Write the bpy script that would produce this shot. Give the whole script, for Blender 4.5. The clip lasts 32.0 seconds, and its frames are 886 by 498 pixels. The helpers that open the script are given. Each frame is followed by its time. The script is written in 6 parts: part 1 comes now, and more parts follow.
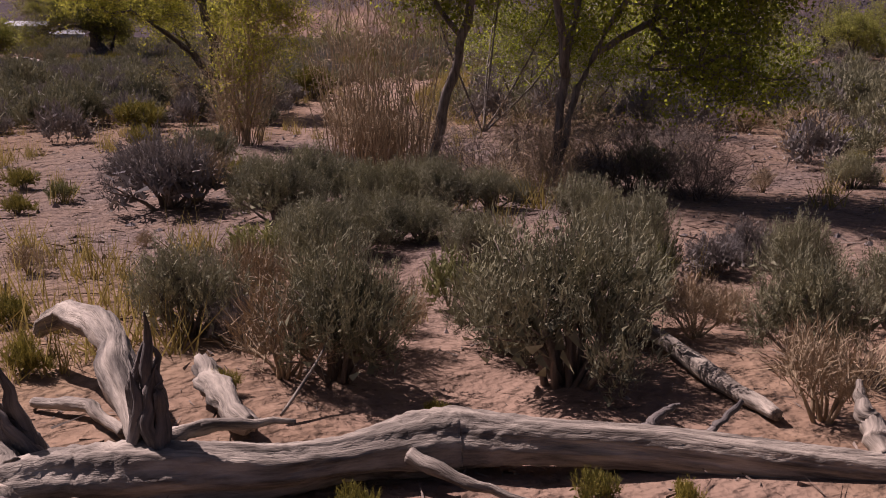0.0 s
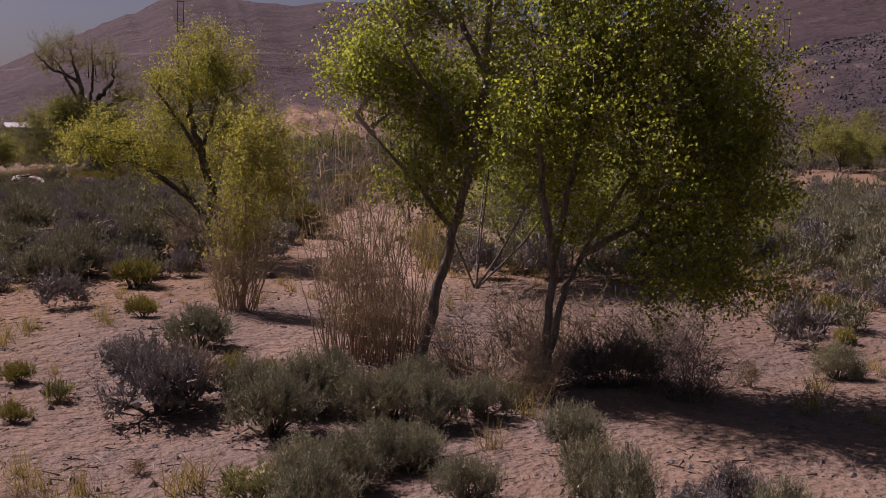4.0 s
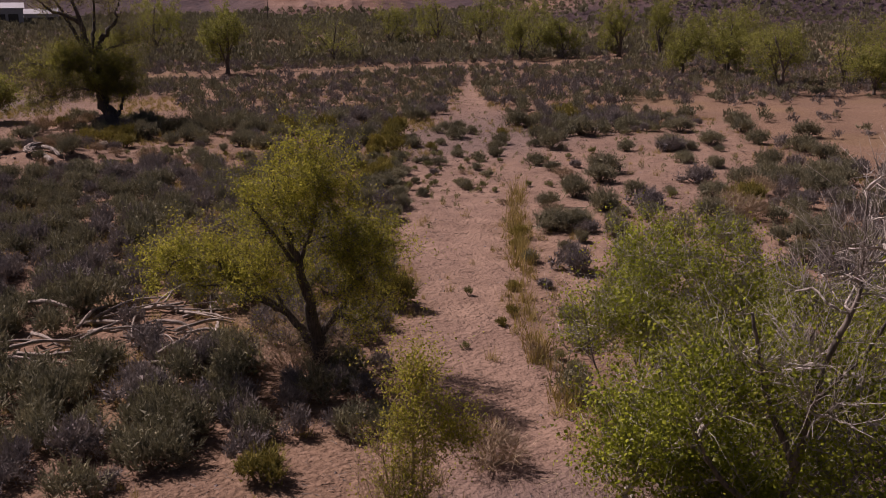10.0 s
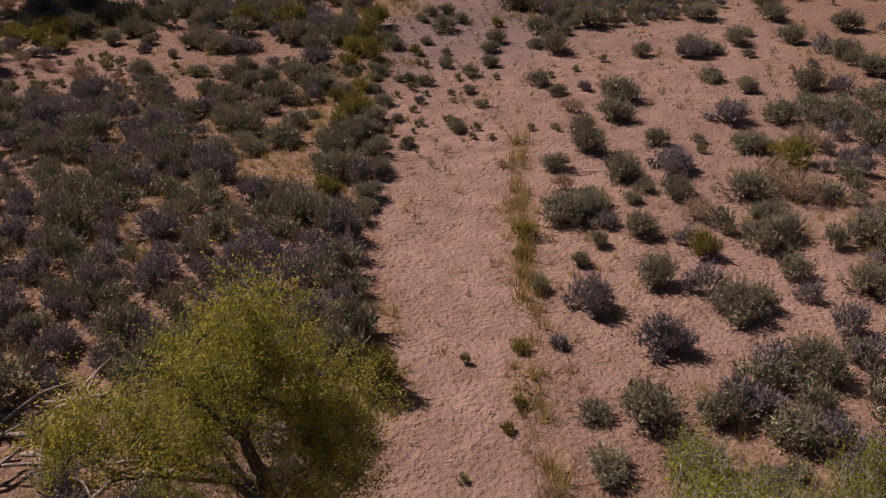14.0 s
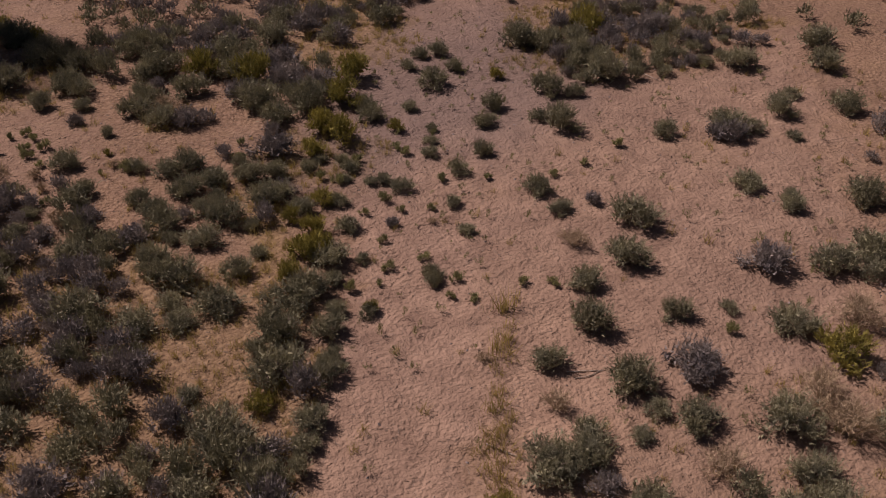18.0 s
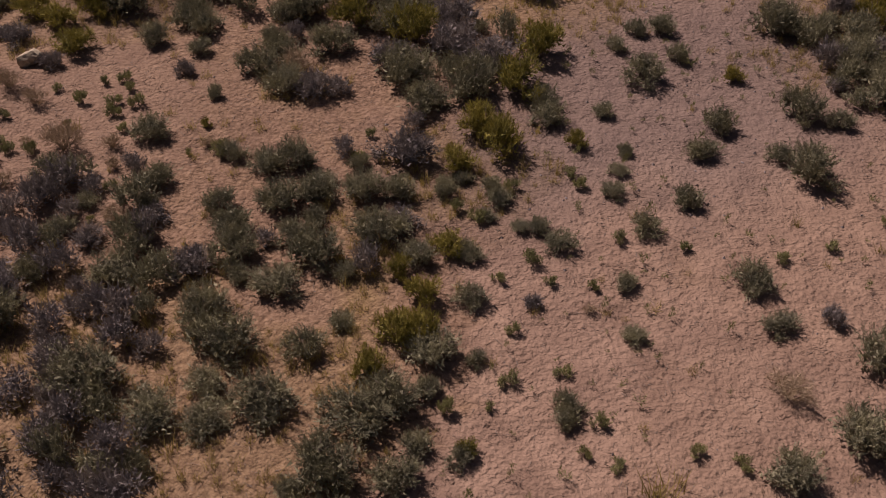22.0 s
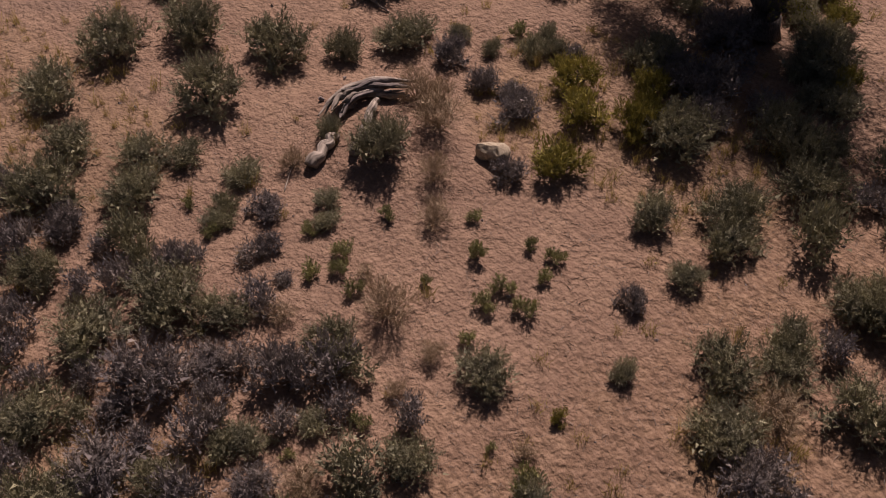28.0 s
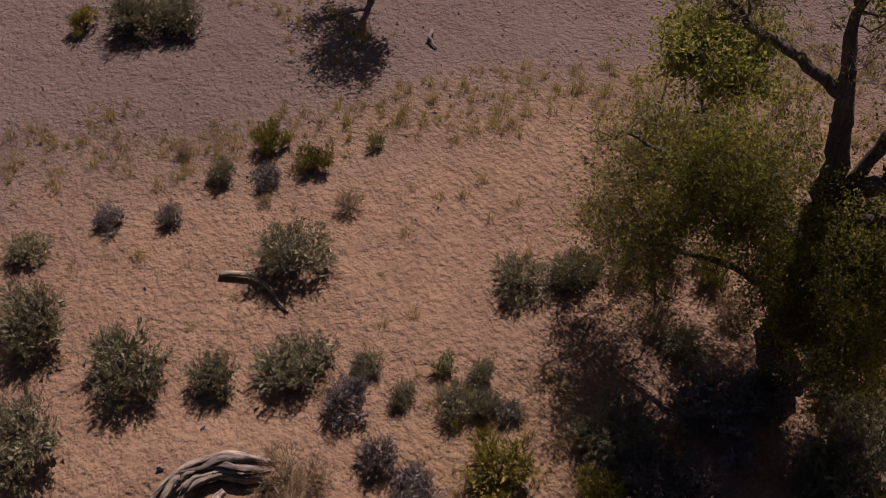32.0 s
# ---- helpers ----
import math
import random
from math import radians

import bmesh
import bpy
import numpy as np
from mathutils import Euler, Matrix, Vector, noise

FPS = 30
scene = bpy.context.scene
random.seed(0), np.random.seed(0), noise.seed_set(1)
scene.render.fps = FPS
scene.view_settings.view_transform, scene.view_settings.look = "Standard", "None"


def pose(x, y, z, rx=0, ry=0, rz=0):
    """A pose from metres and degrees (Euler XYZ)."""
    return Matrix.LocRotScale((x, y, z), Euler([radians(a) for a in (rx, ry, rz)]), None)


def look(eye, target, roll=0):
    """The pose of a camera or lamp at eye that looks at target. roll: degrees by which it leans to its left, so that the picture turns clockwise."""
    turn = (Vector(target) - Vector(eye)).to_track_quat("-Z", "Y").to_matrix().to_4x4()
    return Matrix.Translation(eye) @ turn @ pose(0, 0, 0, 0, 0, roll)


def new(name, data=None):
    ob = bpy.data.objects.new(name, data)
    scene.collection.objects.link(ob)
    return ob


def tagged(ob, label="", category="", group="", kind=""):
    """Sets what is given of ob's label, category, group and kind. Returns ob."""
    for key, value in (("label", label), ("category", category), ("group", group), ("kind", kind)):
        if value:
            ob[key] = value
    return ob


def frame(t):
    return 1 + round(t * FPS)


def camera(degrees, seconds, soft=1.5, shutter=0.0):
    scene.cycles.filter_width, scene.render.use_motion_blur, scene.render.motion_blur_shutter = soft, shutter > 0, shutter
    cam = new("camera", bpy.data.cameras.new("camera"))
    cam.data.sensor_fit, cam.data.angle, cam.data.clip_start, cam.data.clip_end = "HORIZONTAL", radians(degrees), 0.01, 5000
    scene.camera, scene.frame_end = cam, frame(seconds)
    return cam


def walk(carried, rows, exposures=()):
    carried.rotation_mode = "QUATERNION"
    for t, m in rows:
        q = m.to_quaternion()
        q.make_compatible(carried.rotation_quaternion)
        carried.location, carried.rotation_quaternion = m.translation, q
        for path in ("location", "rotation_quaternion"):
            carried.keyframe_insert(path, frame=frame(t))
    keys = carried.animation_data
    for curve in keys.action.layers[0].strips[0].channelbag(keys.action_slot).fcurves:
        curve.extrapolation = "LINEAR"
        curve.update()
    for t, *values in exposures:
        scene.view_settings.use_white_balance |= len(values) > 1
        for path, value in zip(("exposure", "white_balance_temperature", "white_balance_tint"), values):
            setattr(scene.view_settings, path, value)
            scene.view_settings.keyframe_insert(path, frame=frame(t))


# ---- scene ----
EXPO = 0.08
# ---- camera and walk ----
cam = camera(48.82, 32.0, soft=0.9, shutter=0.15)

# seconds, x, y, z, turn to the left of +y, tilt up, lean
PATH = [
    (0, -4.29, -53.07, 2.58, -19.10, -12.33, 0.05),
    (0.5, -4.27, -53.13, 2.58, -19.21, -10.71, 0.02),
    (1, -4.26, -53.17, 2.60, -19.28, -9.02, 0.04),
    (1.5, -4.25, -53.24, 2.61, -19.21, -7.34, 0.09),
    (2, -4.34, -53.18, 2.81, -19.53, -6.78, -0.04),
    (2.5, -4.26, -53.14, 3.07, -19.25, -6.97, -0.27),
    (4.5, -4.21, -53.01, 4.89, -19.41, -6.87, 0.25),
    (5, -4.18, -52.90, 5.47, -19.41, -6.74, 0.12),
    (5.5, -4.32, -52.91, 6.16, -19.44, -6.72, 0.11),
    (6, -4.52, -52.80, 6.79, -19.45, -6.69, 0.04),
    (6.5, -4.80, -52.56, 7.44, -19.48, -6.68, -0.00),
    (7, -5.16, -52.16, 8.07, -19.51, -6.65, -0.02),
    (7.5, -5.56, -51.58, 8.70, -19.53, -6.77, -0.07),
    (8, -5.93, -50.78, 9.35, -19.71, -7.23, -0.10),
    (8.5, -6.30, -49.92, 10.00, -19.77, -7.89, -0.10),
    (9, -6.65, -48.99, 10.63, -19.96, -9.49, -0.04),
    (9.5, -6.83, -47.98, 11.30, -20.33, -11.88, -0.06),
    (10, -6.89, -46.99, 11.98, -20.74, -15.44, -0.05),
    (10.5, -6.79, -45.92, 12.62, -21.15, -19.09, -0.02),
    (11, -6.59, -44.71, 13.28, -21.54, -21.62, -0.07),
    (11.5, -6.24, -43.58, 13.98, -21.70, -23.01, -0.08),
    (12, -5.78, -42.42, 14.77, -21.74, -24.08, -0.08),
    (12.5, -5.21, -41.09, 15.51, -21.76, -25.06, 0.01),
    (13, -4.60, -39.77, 16.22, -21.78, -25.95, 0.03),
    (13.5, -3.95, -38.37, 16.93, -21.74, -26.78, -0.01),
    (14, -3.27, -36.95, 17.73, -21.75, -27.73, 0.13),
    (14.5, -2.55, -35.46, 18.44, -21.80, -28.63, 0.21),
    (16.5, 0.99, -29.42, 22.01, -21.44, -32.44, 0.06),
    (17, 1.93, -27.82, 22.85, -21.41, -33.28, 0.01),
    (17.5, 2.91, -26.16, 23.52, -21.37, -33.96, -0.02),
    (18, 3.80, -24.51, 24.30, -20.29, -34.74, 0.02),
    (18.5, 4.62, -22.86, 24.96, -17.89, -35.62, 0.06),
    (19, 5.56, -21.31, 24.99, -12.92, -36.66, -0.04),
    (19.5, 6.40, -19.71, 24.56, -10.17, -37.76, -0.04),
    (20, 7.20, -18.07, 24.11, -7.65, -38.73, -0.05),
    (20.5, 7.96, -16.34, 23.72, -6.03, -39.67, -0.06),
    (21, 8.62, -14.59, 23.26, -5.15, -40.51, -0.09),
    (21.5, 9.28, -12.84, 22.84, -5.11, -41.27, -0.11),
    (22, 9.89, -11.07, 22.42, -4.36, -41.78, -0.04),
    (22.5, 10.37, -9.19, 22.05, -0.57, -42.36, 0.08),
    (23, 10.99, -7.39, 21.61, 3.09, -42.78, 0.02),
    (23.5, 11.51, -5.55, 21.20, 4.67, -43.27, 0.04),
    (24, 11.91, -3.69, 20.75, 7.49, -43.72, 0.07),
    (24.5, 12.29, -1.78, 20.39, 13.85, -44.25, -0.01),
    (25, 12.55, 0.14, 20.03, 20.23, -44.71, 0.02),
    (25.5, 12.61, 1.96, 19.60, 26.37, -45.06, 0.04),
    (27.5, 11.70, 9.46, 20.22, 44.86, -47.07, 0.10),
    (28, 11.10, 11.16, 20.45, 49.09, -46.97, 0.01),
    (28.5, 10.42, 12.82, 20.65, 52.16, -46.83, -0.04),
    (29, 9.67, 14.45, 20.80, 52.51, -46.70, -0.06),
    (29.5, 8.85, 15.96, 20.99, 53.13, -46.79, -0.04),
    (30, 7.90, 17.56, 21.27, 54.08, -46.92, 0.00),
    (30.5, 6.89, 19.14, 21.44, 54.64, -46.90, 0.01),
    (31, 5.82, 20.74, 21.62, 55.12, -47.02, 0.00),
    (31.5, 4.65, 22.29, 21.82, 55.57, -47.21, 0.01),
    (32, 3.35, 23.76, 22.06, 55.68, -47.70, 0.00),
]


def flown(x, y, z, turn, tilt, lean):
    return pose(x, y, z) @ Euler((radians(90 + tilt), 0, radians(turn))).to_matrix().to_4x4() @ pose(0, 0, 0, 0, 0, lean)


walk(cam, [(row[0], flown(*row[1:])) for row in PATH], exposures=((0, EXPO + 0.36, 6300, 39), (3.5, EXPO + 0.26, 6250, 39), (8, EXPO - 0.06, 6300, 39.5), (14, EXPO + 0.04, 6500, 38), (19, EXPO - 0.14, 6600, 36), (25.5, EXPO + 0.04, 6650, 36.5), (28.5, EXPO - 0.02, 6700, 36.5), (32, EXPO - 0.12, 6750, 36)))

# ---- sky and sun ----
SUN_EL, SUN_X, SUN_Y = 50.0, -0.61, 0.792
world = bpy.data.worlds.new("sky")
scene.world = world
world.use_nodes = True
wn = world.node_tree.nodes
sky = wn.new("ShaderNodeTexSky")
sky.sky_type, sky.sun_disc = "NISHITA", False
sky.sun_elevation, sky.sun_rotation = radians(SUN_EL), math.atan2(SUN_X, SUN_Y)
sky.air_density, sky.dust_density, sky.altitude = 1.0, 8.5, 1300
wn["Background"].inputs["Strength"].default_value = 0.028
world.node_tree.links.new(sky.outputs["Color"], wn["Background"].inputs["Color"])
sun = new("sun", bpy.data.lights.new("sun", "SUN"))
sun.data.energy, sun.data.angle, sun.data.color = 5.0, radians(0.6), (1.0, 0.93, 0.82)
ce = math.cos(radians(SUN_EL))
sun.matrix_world = look((SUN_X * ce * 90, SUN_Y * ce * 90, math.sin(radians(SUN_EL)) * 90), (0, 0, 0))

rng = np.random.default_rng(7)


# ---- materials ----
def material(name):
    m = bpy.data.materials.new(name)
    m.use_nodes = True
    nt = m.node_tree
    return m, nt, nt.nodes["Principled BSDF"]


def node(nt, kind, **inputs):
    n = nt.nodes.new(kind)
    for key, value in inputs.items():
        n.inputs[key.replace("_", " ")].default_value = value
    return n


def noise_at(nt, vec, scale, detail=4.0, rough=0.6):
    n = node(nt, "ShaderNodeTexNoise", Scale=scale, Detail=detail, Roughness=rough)
    nt.links.new(vec, n.inputs["Vector"])
    return n.outputs["Fac"]


def ramp(nt, fac, *stops):
    r = nt.nodes.new("ShaderNodeValToRGB")
    while len(r.color_ramp.elements) < len(stops):
        r.color_ramp.elements.new(0.5)
    for e, (p, c) in zip(r.color_ramp.elements, stops):
        e.position, e.color = p, (*c, 1) if len(c) == 3 else c
    nt.links.new(fac, r.inputs["Fac"])
    return r.outputs["Color"]


def mix(nt, fac, a, b, how="MIX"):
    n = nt.nodes.new("ShaderNodeMix")
    n.data_type, n.blend_type = "RGBA", how
    for key, value in ((0, fac), (6, a), (7, b)):
        if isinstance(value, bpy.types.NodeSocket):
            nt.links.new(value, n.inputs[key])
        elif key == 0:
            n.inputs[0].default_value = value
        else:
            n.inputs[key].default_value = (*value, 1)
    return n.outputs[2]


def calc(nt, op, a, b=0.0, clamp=False):
    n = nt.nodes.new("ShaderNodeMath")
    n.operation, n.use_clamp = op, clamp
    for k, v in ((0, a), (1, b)):
        if isinstance(v, bpy.types.NodeSocket):
            nt.links.new(v, n.inputs[k])
        else:
            n.inputs[k].default_value = v
    return n.outputs[0]


def bump(nt, bsdf, height, strength, distance):
    b = node(nt, "ShaderNodeBump", Strength=strength, Distance=distance)
    nt.links.new(height, b.inputs["Height"])
    nt.links.new(b.outputs["Normal"], bsdf.inputs["Normal"])


def mask(nt, name):
    a = nt.nodes.new("ShaderNodeAttribute")
    a.attribute_name = name
    return a.outputs["Fac"]


def node_colour(nt, vec, scale):
    n = node(nt, "ShaderNodeTexNoise", Scale=scale, Detail=2.0)
    nt.links.new(vec, n.inputs["Vector"])
    return n.outputs["Color"]


def ground_material():
    m, nt, bsdf = material("desert_ground")
    pos = nt.nodes.new("ShaderNodeNewGeometry").outputs["Position"]
    big, mid, fine, grit = (noise_at(nt, pos, s) for s in (0.09, 0.7, 5.0, 32.0))
    sand = ramp(nt, mid, (0.3, (0.190, 0.126, 0.090)), (0.7, (0.285, 0.196, 0.140)))
    litter = ramp(nt, fine, (0.3, (0.125, 0.079, 0.052)), (0.7, (0.255, 0.166, 0.105)))
    gravel = ramp(nt, grit, (0.3, (0.060, 0.045, 0.042)), (0.5, (0.130, 0.098, 0.086)), (0.72, (0.26, 0.205, 0.175)))
    straw = ramp(nt, fine, (0.35, (0.16, 0.105, 0.055)), (0.7, (0.28, 0.195, 0.095)))
    loose = calc(nt, "MULTIPLY", calc(nt, "SUBTRACT", fine, 0.47), 5.0, True)
    wild = calc(nt, "MULTIPLY", calc(nt, "SUBTRACT", mid, 0.45), 4.0, True)
    base = mix(nt, loose, litter, mix(nt, 0.45, sand, litter))
    base = mix(nt, calc(nt, "MULTIPLY", wild, 0.22), base, straw)
    base = mix(nt, mask(nt, "sandy"), base, sand)
    base = mix(nt, mask(nt, "straw"), base, straw)
    base = mix(nt, mask(nt, "gravel"), base, gravel)
    speck = ramp(nt, noise_at(nt, pos, 0.33, 6.0, 0.75), (0.40, (0.028, 0.021, 0.024)), (0.60, (0.078, 0.052, 0.053)))
    speck = mix(nt, calc(nt, "MULTIPLY", calc(nt, "SUBTRACT", noise_at(nt, pos, 0.012, 5.0, 0.65), 0.42), 4.0, True), speck, (0.046, 0.033, 0.036))
    base = mix(nt, mask(nt, "hill"), base, speck)
    xyz = nt.nodes.new("ShaderNodeSeparateXYZ")
    nt.links.new(pos, xyz.inputs[0])
    level = calc(nt, "ABSOLUTE", calc(nt, "SUBTRACT", xyz.outputs["Z"], calc(nt, "ADD", 45.5, calc(nt, "MULTIPLY", noise_at(nt, pos, 0.008, 1.0), 7.0))))
    lane = calc(nt, "MULTIPLY", calc(nt, "SUBTRACT", 0.75, level), 2.0, True)
    lane = calc(nt, "MULTIPLY", lane, calc(nt, "LESS_THAN", xyz.outputs["X"], 130.0))
    base = mix(nt, calc(nt, "MULTIPLY", lane, calc(nt, "MULTIPLY", mask(nt, "hill"), 0.35)), base, (0.17, 0.125, 0.115))
    clay = ramp(nt, noise_at(nt, pos, 0.06, 6.0), (0.35, (0.13, 0.070, 0.048)), (0.62, (0.27, 0.180, 0.130)))
    base = mix(nt, mask(nt, "bank"), base, clay)
    rock = ramp(nt, noise_at(nt, pos, 0.11, 8.0, 0.8), (0.42, (0.032, 0.027, 0.03)), (0.58, (0.075, 0.058, 0.060)), (0.72, (0.20, 0.13, 0.11)))
    base = mix(nt, mask(nt, "lava"), base, rock)
    bits = nt.nodes.new("ShaderNodeTexVoronoi")
    bits.inputs["Scale"].default_value = 11.0
    nt.links.new(mix(nt, 0.25, pos, node_colour(nt, pos, 6.0), "ADD"), bits.inputs["Vector"])
    dot = calc(nt, "MULTIPLY", calc(nt, "SUBTRACT", 0.30, bits.outputs["Distance"]), 8.0, True)
    dot = calc(nt, "MULTIPLY", dot, calc(nt, "MULTIPLY", calc(nt, "SUBTRACT", noise_at(nt, pos, 1.6, 3.0), 0.40), 5.0, True))
    dot = calc(nt, "MULTIPLY", dot, calc(nt, "SUBTRACT", 0.62, calc(nt, "MULTIPLY", mask(nt, "hill"), 0.62)))
    base = mix(nt, dot, base, (0.060, 0.043, 0.034))
    tone = ramp(nt, big, (0.3, (0.86, 0.84, 0.84)), (0.7, (1.1, 1.08, 1.04)))
    nt.links.new(mix(nt, 1.0, base, tone, "MULTIPLY"), bsdf.inputs["Base Color"])
    bsdf.inputs["Roughness"].default_value = 0.95
    bsdf.inputs["Specular IOR Level"].default_value = 0.15
    pits = nt.nodes.new("ShaderNodeTexVoronoi")
    pits.feature, pits.inputs["Scale"].default_value, pits.inputs["Smoothness"].default_value = "SMOOTH_F1", 3.6, 0.9
    nt.links.new(mix(nt, 0.3, pos, node_colour(nt, pos, 2.3), "ADD"), pits.inputs["Vector"])
    tread = calc(nt, "ADD", calc(nt, "MULTIPLY", noise_at(nt, pos, 5.6, 1.0, 0.5), 1.5), calc(nt, "MULTIPLY", noise_at(nt, pos, 2.1, 0.5, 0.5), 1.0))
    height = calc(nt, "ADD", calc(nt, "ADD", tread, calc(nt, "MULTIPLY", pits.outputs["Distance"], 0.5)), calc(nt, "ADD", calc(nt, "MULTIPLY", noise_at(nt, pos, 14.0, 1.0), 0.5), calc(nt, "MULTIPLY", grit, 0.2)))
    folds = calc(nt, "MULTIPLY", calc(nt, "ADD", noise_at(nt, pos, 0.03, 5.0, 0.55), calc(nt, "MULTIPLY", noise_at(nt, pos, 0.4, 3.0), 0.06)), 100.0)
    height = calc(nt, "ADD", height, calc(nt, "MULTIPLY", folds, mask(nt, "hill")))
    bump(nt, bsdf, height, 1.0, 0.085)
    return m


def leaf_material(name, dark, light, glow=0.35, rough=0.55, tint=0.25, spec=0.3):
    """Leaves: colour by object and by leaf, with light let through."""
    m, nt, bsdf = material(name)
    island = nt.nodes.new("ShaderNodeNewGeometry").outputs["Random Per Island"]
    own = nt.nodes.new("ShaderNodeObjectInfo").outputs["Random"]
    fac = calc(nt, "ADD", calc(nt, "MULTIPLY", island, 1 - tint), calc(nt, "MULTIPLY", own, tint))
    col = ramp(nt, fac, (0.1, dark), (0.9, light))
    patch = noise_at(nt, nt.nodes.new("ShaderNodeNewGeometry").outputs["Position"], 1.3, 2.0)
    col = mix(nt, 1.0, col, ramp(nt, patch, (0.3, (0.72, 0.74, 0.8)), (0.7, (1.18, 1.15, 1.05))), "MULTIPLY")
    nt.links.new(col, bsdf.inputs["Base Color"])
    bsdf.inputs["Roughness"].default_value = rough
    bsdf.inputs["Specular IOR Level"].default_value = spec
    thin = nt.nodes.new("ShaderNodeBsdfTranslucent")
    nt.links.new(col, thin.inputs["Color"])
    both = nt.nodes.new("ShaderNodeMixShader")
    both.inputs[0].default_value = glow
    nt.links.new(bsdf.outputs[0], both.inputs[1])
    nt.links.new(thin.outputs[0], both.inputs[2])
    nt.links.new(both.outputs[0], nt.nodes["Material Output"].inputs["Surface"])
    return m


def wood_material(name, dark, light, scale=6.0, depth=0.02, stretch=(1, 1, 0.12)):
    """Bark or bare wood; stretch None: the grain runs along the mesh's own lay."""
    m, nt, bsdf = material(name)
    coord = nt.nodes.new("ShaderNodeTexCoord").outputs["Object"]
    if stretch is None:
        lay = nt.nodes.new("ShaderNodeAttribute")
        lay.attribute_name = "grain"
        fibre, scale = lay.outputs["Vector"], scale * 0.8
    else:
        mp = nt.nodes.new("ShaderNodeMapping")
        mp.inputs["Scale"].default_value = stretch
        nt.links.new(coord, mp.inputs["Vector"])
        fibre = mp.outputs[0]
    grain = noise_at(nt, fibre, scale * 4, 6.0, 0.65)
    stain = noise_at(nt, coord, scale * 0.4, 3.0)
    col = ramp(nt, grain, (0.35, dark), (0.65, light))
    col = mix(nt, 1.0, col, ramp(nt, stain, (0.3, (0.62, 0.6, 0.58)), (0.65, (1.1, 1.08, 1.05))), "MULTIPLY")
    nt.links.new(col, bsdf.inputs["Base Color"])
    bsdf.inputs["Roughness"].default_value = 0.85
    bump(nt, bsdf, grain, 0.9, depth)
    return m


def stone_material(name, dark, light, scale=9.0):
    m, nt, bsdf = material(name)
    pos = nt.nodes.new("ShaderNodeTexCoord").outputs["Object"]
    n = noise_at(nt, pos, scale, 8.0, 0.7)
    nt.links.new(ramp(nt, n, (0.35, dark), (0.7, light)), bsdf.inputs["Base Color"])
    bsdf.inputs["Roughness"].default_value = 0.9
    bump(nt, bsdf, n, 0.8, 0.03)
    return m


def plain_material(name, colour, rough=0.6, metal=0.0):
    m, nt, bsdf = material(name)
    pos = nt.nodes.new("ShaderNodeTexCoord").outputs["Object"]
    dirt = ramp(nt, noise_at(nt, pos, 1.5, 5.0), (0.3, tuple(0.8 * c for c in colour)), (0.7, colour))
    nt.links.new(dirt, bsdf.inputs["Base Color"])
    bsdf.inputs["Roughness"].default_value, bsdf.inputs["Metallic"].default_value = rough, metal
    return m


GROUND = ground_material()
SAGE = leaf_material("sage_leaf", (0.142, 0.136, 0.081), (0.300, 0.284, 0.180), 0.12, 0.7, 0.3, 0.12)
SAGE_GREY = leaf_material("sage_leaf_grey", (0.138, 0.121, 0.112), (0.262, 0.232, 0.211), 0.10, 0.75, 0.3, 0.1)
YOUNG = leaf_material("young_sage_leaf", (0.16, 0.16, 0.062), (0.31, 0.305, 0.135), 0.18, 0.65, 0.3, 0.15)
RABBIT = leaf_material("rabbitbrush_leaf", (0.11, 0.105, 0.024), (0.32, 0.27, 0.062), 0.2, 0.65, 0.3, 0.15)
STRAW = leaf_material("dry_grass_blade", (0.24, 0.185, 0.055), (0.48, 0.38, 0.13), 0.3, 0.7, 0.3, 0.15)
COTTON = leaf_material("cottonwood_leaf", (0.172, 0.203, 0.018), (0.372, 0.405, 0.046), 0.78, 0.38, 0.1, 0.5)
WILLOW = leaf_material("willow_leaf", (0.225, 0.23, 0.026), (0.47, 0.44, 0.07), 0.66, 0.5, 0.1, 0.3)
FARLEAF = leaf_material("far_leaf", (0.16, 0.175, 0.035), (0.35, 0.35, 0.085), 0.5, 0.6, 0.3, 0.2)
DARKLEAF = leaf_material("old_tree_leaf", (0.125, 0.133, 0.025), (0.32, 0.31, 0.065), 0.68, 0.5, 0.1, 0.3)
TWIG = wood_material("twig_bark", (0.11, 0.085, 0.065), (0.24, 0.19, 0.15), 8, 0.005)
DRYTWIG = wood_material("dry_twig", (0.26, 0.19, 0.11), (0.48, 0.37, 0.235), 8, 0.004)
BARK = wood_material("bark", (0.060, 0.050, 0.042), (0.20, 0.165, 0.13), 5, 0.03)
OLDBARK = wood_material("old_tree_bark", (0.045, 0.038, 0.033), (0.15, 0.125, 0.105), 4, 0.05)
GREYBARK = wood_material("grey_bark", (0.085, 0.072, 0.060), (0.27, 0.235, 0.195), 5, 0.025)
PALEBARK = wood_material("pale_bark", (0.28, 0.25, 0.21), (0.52, 0.48, 0.42), 5, 0.015)
DEADWOOD = wood_material("weathered_wood", (0.085, 0.068, 0.052), (0.45, 0.39, 0.315), 5, 0.05, None)
DARKWOOD = wood_material("old_dark_wood", (0.055, 0.047, 0.043), (0.24, 0.205, 0.18), 5, 0.05, None)
STONE = stone_material("pale_stone", (0.24, 0.19, 0.12), (0.50, 0.42, 0.29))
PEBBLE = stone_material("grey_stone", (0.10, 0.085, 0.08), (0.30, 0.25, 0.225), 20)
LAVA = stone_material("black_lava_stone", (0.02, 0.018, 0.02), (0.075, 0.06, 0.06), 1.0)


